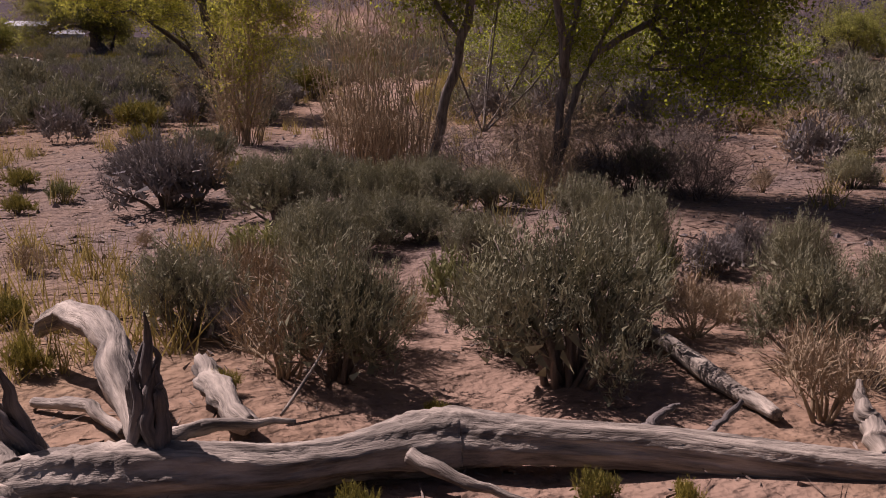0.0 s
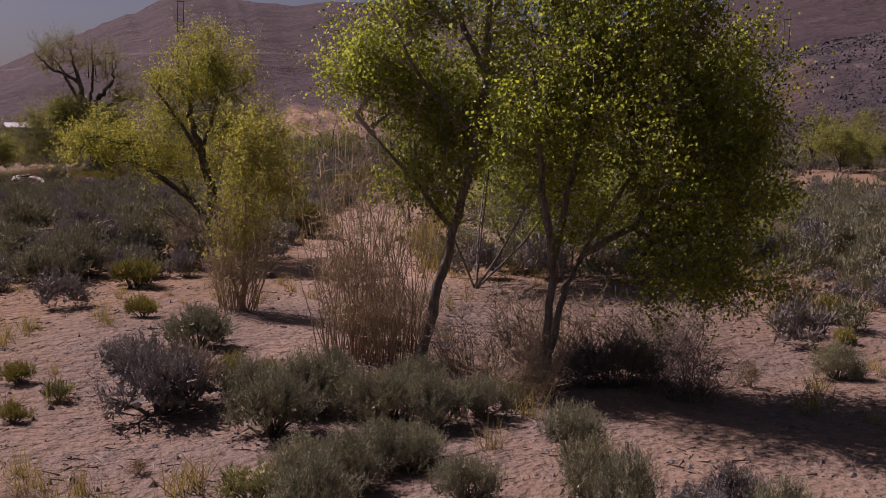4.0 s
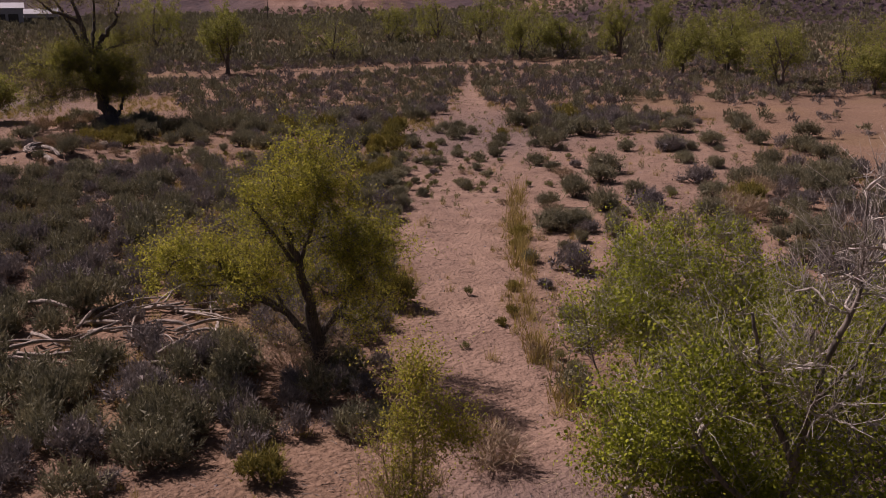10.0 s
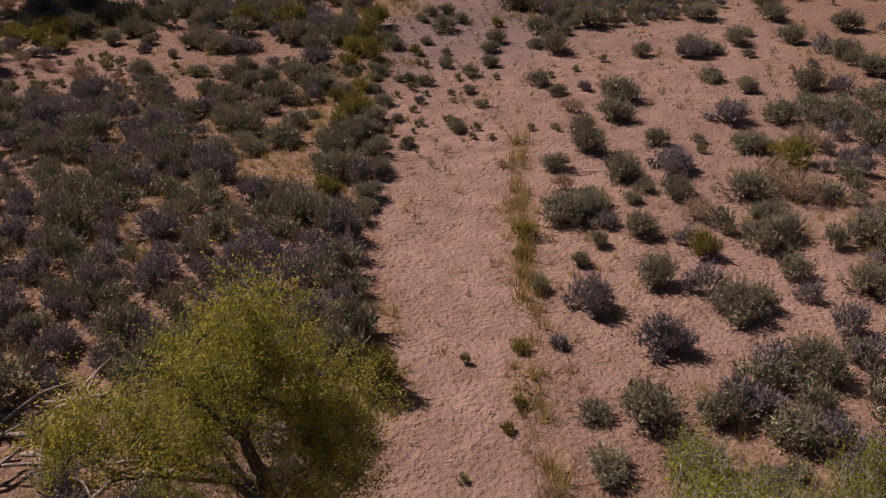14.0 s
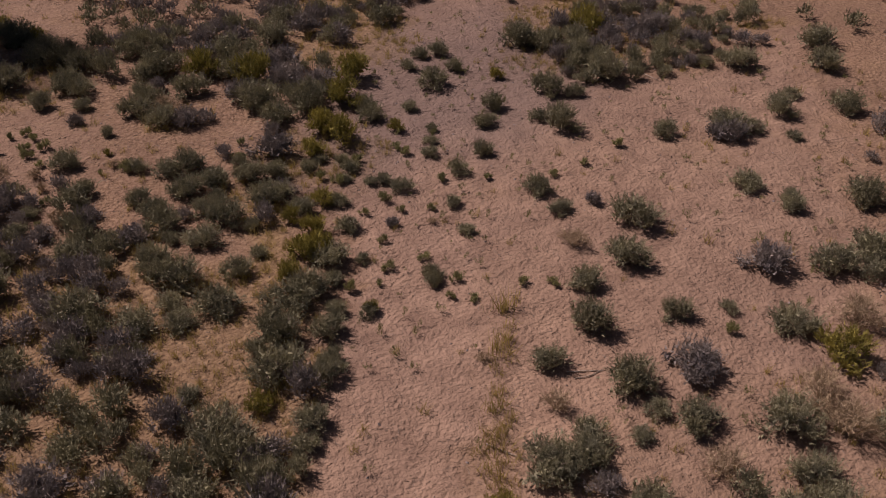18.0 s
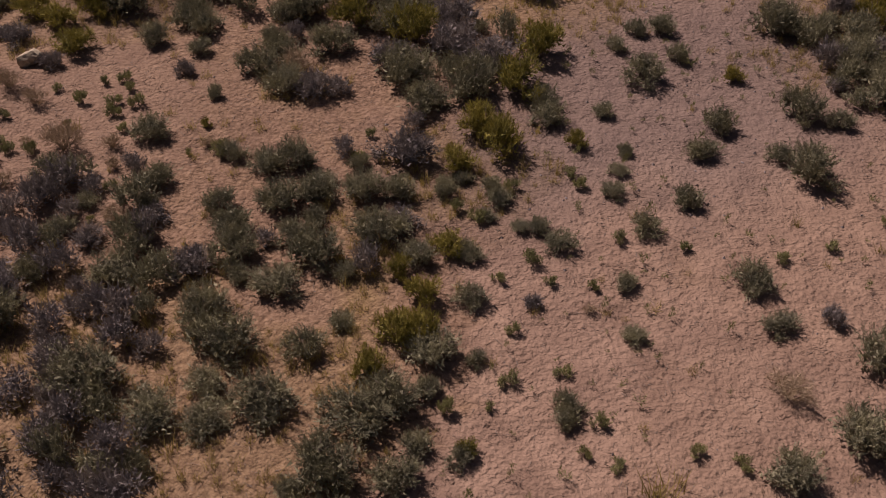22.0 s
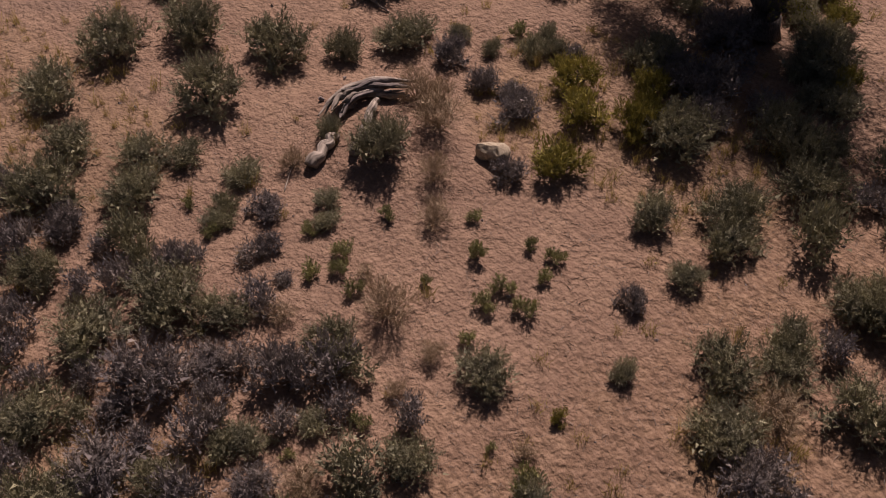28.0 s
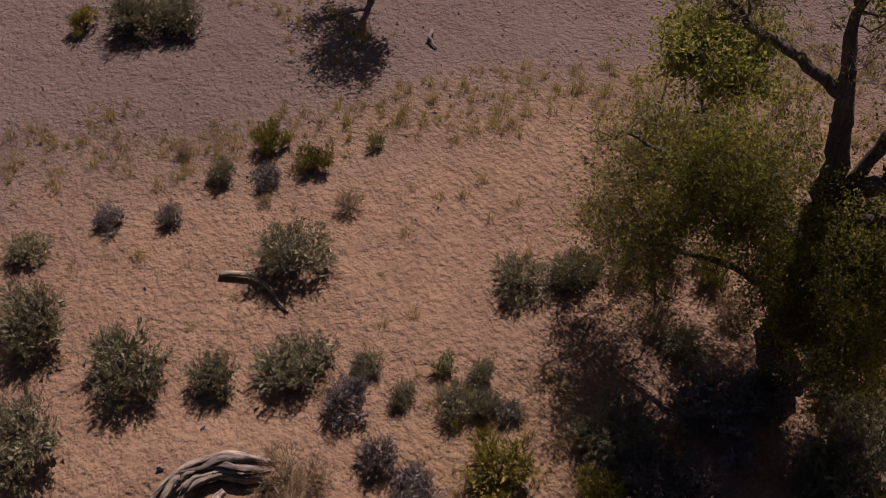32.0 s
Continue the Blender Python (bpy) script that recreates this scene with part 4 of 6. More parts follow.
# willow beside the track
tree("willow", "spreading willow with a thin yellow-green crown and dark trunk", (-0.2, -18.4),
     [([(0, 0, 0), (-0.2, -0.2, 1.2), (-0.5, -0.5, 2.8), (-0.9, -0.6, 4.4), (-1.3, -0.5, 6.0)], (0.26, 0.22, 0.16, 0.11, 0.05)),
      ([(-0.1, -0.3, 1.0), (-1.2, 0.2, 2.2), (-2.4, 0.3, 3.2)], (0.14, 0.10, 0.04)),
      ([(-0.2, -0.2, 1.2), (0.5, -0.7, 2.3), (1.1, -0.9, 3.4)], (0.13, 0.09, 0.04)),
      ([(-0.75, -0.55, 3.8), (-0.3, -0.7, 5.0), (-0.1, -0.7, 6.0)], (0.09, 0.07, 0.03)),
      ([(-0.7, -0.55, 3.6), (-1.6, -0.6, 5.0), (-2.3, -0.5, 6.0)], (0.08, 0.06, 0.03)),
      ([(-1.0, 0.1, 2.0), (-2.0, -0.4, 2.8), (-3.0, -0.7, 3.5)], (0.08, 0.06, 0.03)),
      ([(0, 0, 0.6), (-0.8, 0.9, 1.6), (-1.3, 1.6, 2.9)], (0.12, 0.08, 0.03))],
     [((-1.1, -0.4, 6.5), (1.9, 1.8, 1.2), 150, 1.0), ((-2.9, 0.2, 3.9), (2.1, 1.9, 1.0), 140, 1.0), ((1.1, -0.9, 3.9), (1.6, 1.7, 1.1), 110, 1.0), ((-0.8, -0.4, 4.9), (1.9, 1.8, 0.8), 60, 0.5), ((-1.2, 1.6, 3.2), (1.2, 1.2, 0.8), 40, 0.8), ((1.3, -0.9, 2.4), (1.2, 1.3, 0.9), 50, 0.6), ((-0.6, 0.3, 1.6), (1.7, 1.5, 1.0), 50, 0.12)],
     BARK, WILLOW, 103, 0.10, 105, spread=0.60, slim=0.20, uneven=9, airy=0.15, limb_r=0.06, rise=0.25, twigs=7)
# sapling west of the track
tree("sapling", "slender pale sapling with yellow-green leaves at the top", (-1.1, -29.5),
     [([(0, 0, 0), (0.1, 0.0, 1.4), (0.15, -0.1, 3.0), (0.1, -0.1, 4.6)], (0.06, 0.05, 0.03, 0.012)),
      ([(0, 0, 0.1), (-0.3, 0.1, 1.4), (-0.5, 0.1, 2.8)], (0.04, 0.03, 0.01)),
      ([(0, 0, 0.1), (0.4, 0.2, 1.4), (0.6, 0.3, 3.0)], (0.04, 0.03, 0.01))],
     [((0.25, -0.1, 4.0), (0.55, 0.55, 1.0), 50, 1.0), ((0.35, -0.1, 3.0), (0.95, 0.85, 0.9), 70, 0.8), ((0, 0, 1.8), (0.85, 0.8, 0.9), 60, 0.4), ((-0.1, 0, 0.9), (0.8, 0.8, 0.6), 40, 0.06)],
     DRYTWIG, WILLOW, 104, 0.072, 70, spread=0.46, limb_r=0.04, slim=0.28, rise=1.0, uneven=4)
# tall old tree far up the flat
def leaned(lines):
    """Moves limbs or crown places from over the fork to over the trunk's foot."""
    return [([(x - 1.1, y + 1.5, z) for x, y, z in line[0]], *line[1:]) if isinstance(line[0], list) else ((line[0][0] - 1.1, line[0][1] + 1.5, line[0][2]), *line[1:]) for line in lines]


tree("old_tree", "tall old cottonwood with dark forked trunk and sparse crown", (-4.0, 39.2),
     leaned([([(1.1, -1.5, 0), (0.98, -1.3, 1.8), (0.5, -0.6, 3.8), (0, 0, 5.7)], (0.62, 0.50, 0.46, 0.42)),
             ([(0, 0, 5.3), (-0.3, -0.1, 7.2), (-0.6, -0.3, 9.0), (-1.2, 0.2, 11.6)], (0.34, 0.27, 0.18, 0.05)),
             ([(-0.5, -0.2, 8.5), (-1.7, -0.9, 9.3), (-2.6, -1.2, 9.5), (-3.3, -1.6, 10.2), (-4.0, -1.5, 11.0)], (0.15, 0.13, 0.11, 0.08, 0.03)),
             ([(0, 0, 5.2), (0.9, 0.5, 7.0), (2.2, 0.2, 8.6), (2.7, 0, 10.6)], (0.32, 0.25, 0.15, 0.05)),
             ([(0.1, 0, 4.8), (1.2, -0.4, 6.3), (2.5, -0.3, 6.8), (3.8, -0.2, 7.4)], (0.20, 0.15, 0.11, 0.04)),
             ([(0, 0, 5.5), (-1.0, 0.8, 7.8), (-2.0, 1.4, 9.8), (-3.0, 1.5, 11.2)], (0.22, 0.16, 0.10, 0.04)),
             ([(0.2, 0.2, 6.2), (0.6, 0.9, 8.4), (0.7, 1.0, 10.8), (0.6, 0.9, 12.2)], (0.18, 0.13, 0.08, 0.03)),
             ([(0.3, -0.4, 4.4), (-1.6, -0.8, 5.0), (-3.2, -1.6, 5.3), (-4.8, -2.4, 5.6)], (0.16, 0.12, 0.08, 0.03)),
             ([(0.7, -0.9, 3.0), (-1.0, -1.6, 3.4), (-2.6, -2.2, 3.0), (-4.4, -2.6, 2.6)], (0.12, 0.09, 0.06, 0.02)),
             ([(1.3, -1.6, 0.3), (2.0, -1.9, 1.6), (2.4, -2.1, 2.9)], (0.22, 0.16, 0.06))]),
     leaned([((-1.7, -1.4, 5.8), (1.9, 1.8, 1.5), 130, 1.0), ((-4.2, -2.0, 5.0), (1.8, 1.5, 1.2), 70, 0.4), ((-2.0, 0.4, 11.0), (2.4, 2.2, 1.6), 70, 0.2), ((0.8, 0.6, 11.2), (2.4, 2.2, 1.6), 70, 0.2), ((2.9, 0, 9.2), (1.9, 1.9, 1.9), 60, 0.2), ((-3.6, -1.4, 10.4), (1.5, 1.3, 1.2), 50, 0.2),
             ((-2.1, -3.0, 3.2), (1.6, 1.5, 1.0), 60, 0.5), ((0.2, -0.8, 3.8), (1.7, 1.6, 1.3), 90, 0.95), ((-2.7, 0.8, 4.6), (1.7, 1.6, 1.4), 60, 0.6), ((-4.0, -2.2, 2.8), (1.7, 1.5, 1.2), 60, 0.4), ((2.0, -1.6, 3.2), (1.6, 1.5, 1.3), 70, 0.9), ((1.8, -1.0, 5.4), (1.5, 1.4, 1.3), 90, 1.0), ((3.6, -0.2, 7.4), (1.5, 1.4, 1.1), 44, 0.6), ((2.4, 1.8, 5.4), (1.8, 1.6, 1.6), 50, 0.5)]),
     OLDBARK, DARKLEAF, 105, 0.105, 170, limb_r=0.12, spread=0.85, slim=0.26, uneven=7, airy=0.11, rise=0.35, tip=0.009, twigs=8, twig_mat=TWIG)


def far_tree(x, y, h, w, seed, leaf=None, share=1.0, label="small rounded green tree far across the sage"):
    r = np.random.default_rng(seed)
    lobes = [((r.normal() * w * 0.12, r.normal() * w * 0.12, h * 0.58), (w * 0.40, w * 0.40, h * 0.38), 40, share)]
    for k in range(5):
        a = r.uniform(0, 6.28)
        lobes.append(((math.cos(a) * w * 0.26, math.sin(a) * w * 0.26, h * r.uniform(0.22, 0.7)), (w * 0.26, w * 0.26, h * 0.2), 26, share))
    tree("far_tree", label, (x, y),
         [([(0, 0, 0), (r.normal() * 0.2, r.normal() * 0.2, h * 0.3), (r.normal() * 0.4, 0, h * 0.75)], (h * 0.028, h * 0.02, h * 0.008)),
          ([(0, 0, h * 0.15), (w * 0.2, r.normal() * 0.3, h * 0.55)], (h * 0.014, h * 0.006)),
          ([(0, 0, h * 0.12), (-w * 0.2, r.normal() * 0.3, h * 0.5)], (h * 0.014, h * 0.006))],
         lobes, BARK, leaf or FARLEAF, seed, 0.20, 62, limb_r=0.07, spread=0.9, slim=0.30, twigs=2, rise=0.5, tip=0.012)


for k, (x, y, h, w, share) in enumerate((
        (12.6, 84, 8.4, 5.6, 1.1), (7.7, 128, 9.0, 9.0, 1.0), (-2.5, 92, 5.0, 5.0, 0.9), (30, 96, 7.2, 10.5, 0.35), (60.6, 134, 9.0, 9.0, 0.9), (66, 126, 9.0, 8.5, 0.9), (49, 128, 7.0, 8.0, 0.7),
        (58.3, 92, 6.0, 5.0, 0.7), (62.5, 95, 6.5, 5.5, 0.5), (66.5, 93, 6.0, 5.5, 0.8), (76, 92, 9.4, 6.6, 1.0), (81, 88, 9.0, 6.0, 1.0), (67.5, 62, 7.0, 5.0, 0.9), (71.5, 58, 7.6, 5.0, 0.9), (76, 66, 6.5, 5.5, 0.6),
        (64.2, 39, 7.2, 5.4, 0.4), (70, 47, 6.2, 5.5, 0.8), (76.6, 43, 7.4, 5.0, 0.25), (73.5, 35, 5.0, 5.6, 0.9), (80, 33, 5.4, 6.0, 0.8), (-13.1, 45.8, 3.6, 3.4, 0.8), (96, 84, 7.5, 7.0, 0.5), (101, 62, 7.0, 7.5, 0.45),
        (108, 52, 6.5, 7.0, 0.5), (80, 134, 8.0, 8.5, 0.6), (24, 150, 6.0, 8.0, 0.5), (-30, 95, 6.5, 7.0, 0.5))):
    far_tree(x, y, h * 1.15, w * 1.1, 300 + k, share=share)

tree("young_cottonwood", "young many-stemmed cottonwood with pale bare twigs and thin leaves", (5.6, -27.9),
     [([(0, 0, 0), (0.2, 0.1, 1.6), (0.5, 0.3, 3.4), (0.7, 0.3, 5.4)], (0.030, 0.027, 0.022, 0.010)),
      ([(0, 0, 0), (-0.6, 0.2, 1.5), (-1.2, 0.5, 3.2), (-1.5, 0.6, 4.8)], (0.032, 0.028, 0.022, 0.010)),
      ([(0, 0, 0), (0.9, -0.3, 1.5), (1.7, -0.6, 3.2), (2.1, -0.8, 5.0)], (0.032, 0.028, 0.022, 0.010)),
      ([(0, 0, 0), (0.4, 0.8, 1.6), (0.9, 1.6, 3.0), (1.2, 2.0, 4.6)], (0.030, 0.027, 0.022, 0.010)),
      ([(0, 0, 0), (1.6, 0.2, 1.3), (2.9, 0.4, 2.8), (3.4, 0.4, 4.2)], (0.030, 0.027, 0.022, 0.010))],
     [((0.5, 0.4, 4.9), (1.5, 1.5, 1.2), 110, 0.8), ((-1.0, 0.5, 3.8), (1.2, 1.2, 1.3), 80, 0.7), ((1.9, -0.4, 4.2), (1.5, 1.4, 1.4), 110, 0.9), ((1.0, 1.6, 3.8), (1.4, 1.3, 1.3), 90, 0.9), ((3.1, 0.5, 3.2), (1.4, 1.4, 1.3), 90, 1.0), ((2.2, -0.8, 2.4), (1.4, 1.3, 1.2), 80, 0.9), ((0.6, 0.2, 1.8), (1.8, 1.4, 1.0), 70, 0.15)],
     GREYBARK, COTTON, 106, 0.070, 60, spread=0.50, limb_r=0.03, uneven=5, rise=0.7, twig_mat=PALEBARK)
for k, (x, y, size) in enumerate(((9.4, -26.2, 1.0), (8.6, -24.0, 1.15), (11.8, -25.0, 1.25), (14.2, -26.6, 1.1))):
    tree("scrub_cottonwood", "low many-stemmed cottonwood scrub with pale twigs and thin leaves", (x, y),
         [([(0, 0, 0), (0.2 * size, 0.1, 1.2 * size), (0.3 * size, 0.3, 2.6 * size)], (0.04, 0.035, 0.012)), ([(0, 0, 0), (-0.6 * size, 0.2, 1.1 * size), (-1.0 * size, 0.3, 2.2 * size)], (0.035, 0.03, 0.012)), ([(0, 0, 0), (0.9 * size, -0.2, 1.1 * size), (1.5 * size, -0.3, 2.1 * size)], (0.035, 0.03, 0.012))],
         [((0.3 * size, 0.2, 2.3 * size), (1.3 * size, 1.3 * size, 0.9), 60, 0.8), ((-0.9 * size, 0.2, 1.7 * size), (1.1 * size, 1.1 * size, 0.9), 50, 0.8), ((1.3 * size, -0.2, 1.7 * size), (1.2 * size, 1.2 * size, 0.9), 54, 0.8), ((0.2, 0.1, 0.9), (1.2 * size, 1.1 * size, 0.6), 40, 0.2)],
         GREYBARK, COTTON, 107 + 10 * k, 0.068, 56, spread=0.46, limb_r=0.03, rise=0.8, uneven=3, twig_mat=PALEBARK)
tree("small_willow", "small willow beside the gravel flat", (-26.3, 40.6),
     [([(0, 0, 0), (0.2, 0.1, 1.6), (0.3, 0.2, 3.4), (0.2, 0.2, 5.4)], (0.16, 0.13, 0.09, 0.03)), ([(0.1, 0, 1.2), (1.0, -0.2, 2.6), (1.6, -0.4, 4.0)], (0.08, 0.06, 0.02)), ([(0.1, 0, 1.4), (-0.8, 0.2, 2.8), (-1.4, 0.2, 4.0)], (0.08, 0.06, 0.02))],
     [((0.2, 0.2, 4.8), (1.7, 1.6, 1.3), 60, 0.9), ((1.4, -0.3, 3.6), (1.2, 1.2, 1.0), 40, 0.9), ((-1.2, 0.2, 3.6), (1.2, 1.2, 1.0), 40, 0.9)],
     BARK, WILLOW, 109, 0.12, 60, spread=0.6, rise=0.8)


def thicket(x, y, radius, height, stems, label, seed, mat=None):
    """A stand of thin dry shoots, each with side twigs."""
    r = np.random.default_rng(seed)
    ob = thing("twig_thicket", (x, y, at_ground(x, y)), label, "shrub", "dry shrubs")
    shoots, twigs = [], []
    for _ in range(stems):
        a, q = r.uniform(0, 6.283), radius * np.sqrt(r.random())
        foot = np.array([np.cos(a) * q * 0.6, np.sin(a) * q * 0.6, -0.05])
        top = np.array([np.cos(a) * q * 1.25 + r.normal() * 0.2, np.sin(a) * q * 1.25 + r.normal() * 0.2, height * r.uniform(0.45, 1.0)])
        line = bent(foot, top, 0.0, 5, r)
        shoots.append(tube(line, np.linspace(0.011, 0.003, 5), 4))
        for _ in range(16):
            s = line[r.integers(1, 5)] + r.normal(size=3) * 0.06
            e = s + r.normal(size=3) * [0.24, 0.24, 0.14] + [0, 0, 0.18]
            twigs.append(tube([s, (s + e) / 2 + r.normal(size=3) * 0.02, e], [0.0045, 0.0035, 0.002], 3))
    tagged(part("stem_base", wood("thicket_stems", shoots, mat or DRYTWIG), ob), kind="stuff")
    tagged(part("twig_mass", wood("thicket_twigs", twigs, mat or DRYTWIG), ob), kind="stuff")


thicket(0.85, -35.4, 1.0, 5.2, 64, "tall thicket of tan dry twigs at a cottonwood's foot", 501)
thicket(0.2, -34.9, 0.95, 4.5, 54, "tan dry twig thicket beside the track", 502)
thicket(3.4, -37.4, 1.0, 1.5, 50, "low grey twig thicket under the cottonwood", 503)
for k, (x, y, size) in enumerate(((2.2, -38.9, 0.8), (2.0, -37.2, 0.9), (4.3, -38.4, 1.0), (3.6, -36.4, 1.1), (5.4, -37.4, 0.9), (4.8, -39.6, 0.7), (1.4, -34.4, 1.0), (6.6, -36.4, 0.9))):
    thicket(x, y, 0.9 * size, 1.25 * size, 34, "low grey-brown twig brush under the cottonwoods", 510 + k, TWIG if k % 3 else DRYTWIG)
thicket(-1.2, -29.3, 0.9, 2.4, 50, "dry twigs round the sapling's foot", 504)
thicket(-0.6, -17.9, 1.8, 1.8, 80, "tangle of dead twigs under the willow", 505)


# ---- fallen wood ----
def log_tube(points, radii, seed, sides=18, rings=40, ridge=0.10, twist=1.5):
    """A weathered log: lengthwise ridges that wind round it, knots and uneven ends."""
    r = np.random.default_rng(seed)
    points, radii = np.array(points, float), np.array(radii, float)
    t, fine = np.linspace(0, 1, len(points)), np.linspace(0, 1, rings)
    pts = np.stack([np.interp(fine, t, points[:, c]) for c in range(3)], 1)
    for _ in range(2):
        pts[1:-1] = (pts[:-2] + 2 * pts[1:-1] + pts[2:]) / 4
    knots = np.linspace(0, 1, 9)
    pts = pts + np.stack([np.interp(fine, knots, r.normal(size=9)) for _ in range(3)], 1) * radii.mean() * [0.35, 0.35, 0.12]
    rad = np.interp(fine, t, radii) * (1 + 0.10 * np.interp(fine, np.linspace(0, 1, 12), r.normal(size=12)))
    v, q, caps = tube(pts, np.ones(rings), sides, 0, r)
    a, u = np.meshgrid(np.linspace(0, 2 * np.pi, sides, endpoint=False), fine)
    wave = sum(r.uniform(0.4, 1) * np.sin(k * (a + twist * u) + r.uniform(0, 6.28) + r.normal() * 3 * u) for k in (3, 5, 7, 9)) / 2
    scale = rad[:, None] * (1 + ridge * wave + r.normal(size=a.shape) * 0.025)
    v[:-2] = (np.repeat(pts, sides, 0) + (v[:-2] - np.repeat(pts, sides, 0)) * scale.reshape(-1, 1))
    v[-2:] = pts[[0, -1]]
    return v, q, caps


def log_mesh(points, radii, seed, mat, sides=18, rings=40, **more):
    me = wood("log", [log_tube(points, radii, seed, sides=sides, rings=rings, **more)], mat)
    length = np.linalg.norm(np.diff(np.array(points, float), axis=0), axis=1).sum()
    girth = float(np.mean(radii))
    a, u = np.meshgrid(np.linspace(0, 2 * np.pi, sides, endpoint=False), np.linspace(0, 1, rings))
    a = a + 1.2 * u
    lay = np.stack([u * length * 0.13 + seed % 17, np.cos(a) * girth, np.sin(a) * girth], -1).reshape(-1, 3)
    lay = np.concatenate([lay, lay[:1] * [1, 0, 0], lay[-1:] * [1, 0, 0]])
    me.attributes.new("grain", "FLOAT_VECTOR", "POINT").data.foreach_set("vector", lay.astype(np.float32).ravel())
    return me


big = thing("fallen_log", (-2.5, -48.0, at_ground(-2.5, -48.0)), "long pale weathered fallen tree trunk lying on sand", "log")
off = np.array([-2.5, -48.0, at_ground(-2.5, -48.0)])


def on_big(*pts):
    return [tuple(np.array(p) - [off[0], off[1], 0]) for p in pts]


part("trunk", log_mesh(on_big((-5.3, -47.7, 0.15), (-4.7, -47.7, 0.17), (-4.2, -47.75, 0.17), (-3.5, -47.85, 0.15), (-2.9, -47.8, 0.17), (-2.35, -47.74, 0.17), (-1.9, -47.95, 0.18), (-1.2, -48.2, 0.15), (-0.6, -48.6, 0.14), (-0.1, -48.9, 0.12), (0.8, -49.5, 0.11)),
                       (0.17, 0.23, 0.21, 0.17, 0.16, 0.17, 0.14, 0.125, 0.12, 0.12, 0.10), 601, DEADWOOD, sides=48, rings=150, ridge=0.17, twist=2.2), big, "pale grey cracked trunk")
part("root", log_mesh(on_big((-4.2, -47.4, 0.25), (-4.28, -46.8, 0.50), (-4.42, -46.0, 0.60), (-4.68, -45.3, 0.52), (-4.95, -44.9, 0.32)), (0.10, 0.105, 0.115, 0.10, 0.05), 602, DEADWOOD, ridge=0.20, sides=26, rings=60), big, "bleached arching root")
split_r = np.random.default_rng(603)
for cx, cy, lean_x, lean_y, tall, count in ((-4.17, -47.62, 0.03, 0.04, 1.12, 8), (-4.72, -47.44, -0.22, 0.05, 0.84, 8)):
    for k in range(count):
        a, h = k * 2.4 + split_r.normal() * 0.3, tall * (split_r.uniform(0.55, 0.85) if k else 1.0)
        ox, oy = 0.085 * math.cos(a) * (k > 0), 0.075 * math.sin(a) * (k > 0)
        part("splinter", log_mesh(on_big((cx + ox, cy + oy, 0.08), (cx + ox * 0.95 + lean_x * 0.35, cy + oy + lean_y * 0.3, h * 0.42), (cx + ox * 0.8 + lean_x * 0.7 + split_r.normal() * 0.015, cy + oy * 0.8 + lean_y * 0.6, h * 0.75), (cx + ox * 0.7 + lean_x + split_r.normal() * 0.02, cy + oy * 0.7 + lean_y, h)),
                                  np.array((0.062, 0.050, 0.034, 0.006)) * split_r.uniform(0.75, 1.15), 660 + k + int(10 * tall), DARKWOOD, ridge=0.30, sides=14, rings=22), big, "splintered grey stub of root")
for k, (px, py, ax, ay, az) in enumerate(((-5.0, -47.6, -0.34, 0.12, 0.22), (-5.05, -47.8, -0.30, -0.22, 0.08), (-4.85, -48.0, -0.12, -0.34, 0.14), (-4.6, -48.0, 0.12, -0.30, 0.05), (-5.1, -47.5, -0.2, 0.3, 0.34))):
    part("root", log_mesh(on_big((px, py, 0.16), (px + ax * 0.5, py + ay * 0.6, 0.20 + az), (px + ax, py + ay, az * 0.6 + 0.06), (px + ax * 1.3, py + ay * 1.4, 0.03)), (0.085, 0.06, 0.04, 0.015), 680 + k, DEADWOOD if k % 2 else DARKWOOD, ridge=0.25, sides=14, rings=24), big, "twisted broken root")
part("root", log_mesh(on_big((-4.9, -47.75, 0.15), (-5.0, -48.05, 0.30), (-4.8, -48.25, 0.12), (-4.45, -48.3, 0.05)), (0.13, 0.09, 0.07, 0.04), 605, DEADWOOD), big, "curled root")
part("root", log_mesh(on_big((-4.9, -47.6, 0.3), (-5.1, -47.4, 0.42), (-5.4, -47.3, 0.2)), (0.07, 0.06, 0.03), 606, DEADWOOD), big)
part("root", log_mesh(on_big((-4.1, -47.5, 0.3), (-3.8, -47.45, 0.34), (-3.3, -47.4, 0.26)), (0.06, 0.045, 0.015), 607, DEADWOOD), big)
part("branch_stub", log_mesh(on_big((-1.25, -48.15, 0.22), (-1.12, -48.08, 0.30), (-0.98, -48.05, 0.33)), (0.04, 0.03, 0.012), 608, DARKWOOD), big, "dark snapped branch stub")
part("branch_stub", log_mesh(on_big((-0.95, -48.3, 0.20), (-0.78, -48.25, 0.28), (-0.60, -48.2, 0.36)), (0.03, 0.022, 0.016), 609, DARKWOOD), big, "dark snapped branch stub")
part("branch_stub", log_mesh(on_big((-2.75, -47.95, 0.2), (-2.45, -48.3, 0.12), (-2.1, -48.5, 0.04)), (0.05, 0.035, 0.012), 610, DEADWOOD), big)
part("branch_stub", log_mesh(on_big((-0.1, -48.9, 0.2), (0.0, -48.6, 0.36), (0.15, -48.35, 0.44)), (0.09, 0.06, 0.02), 611, DEADWOOD), big)


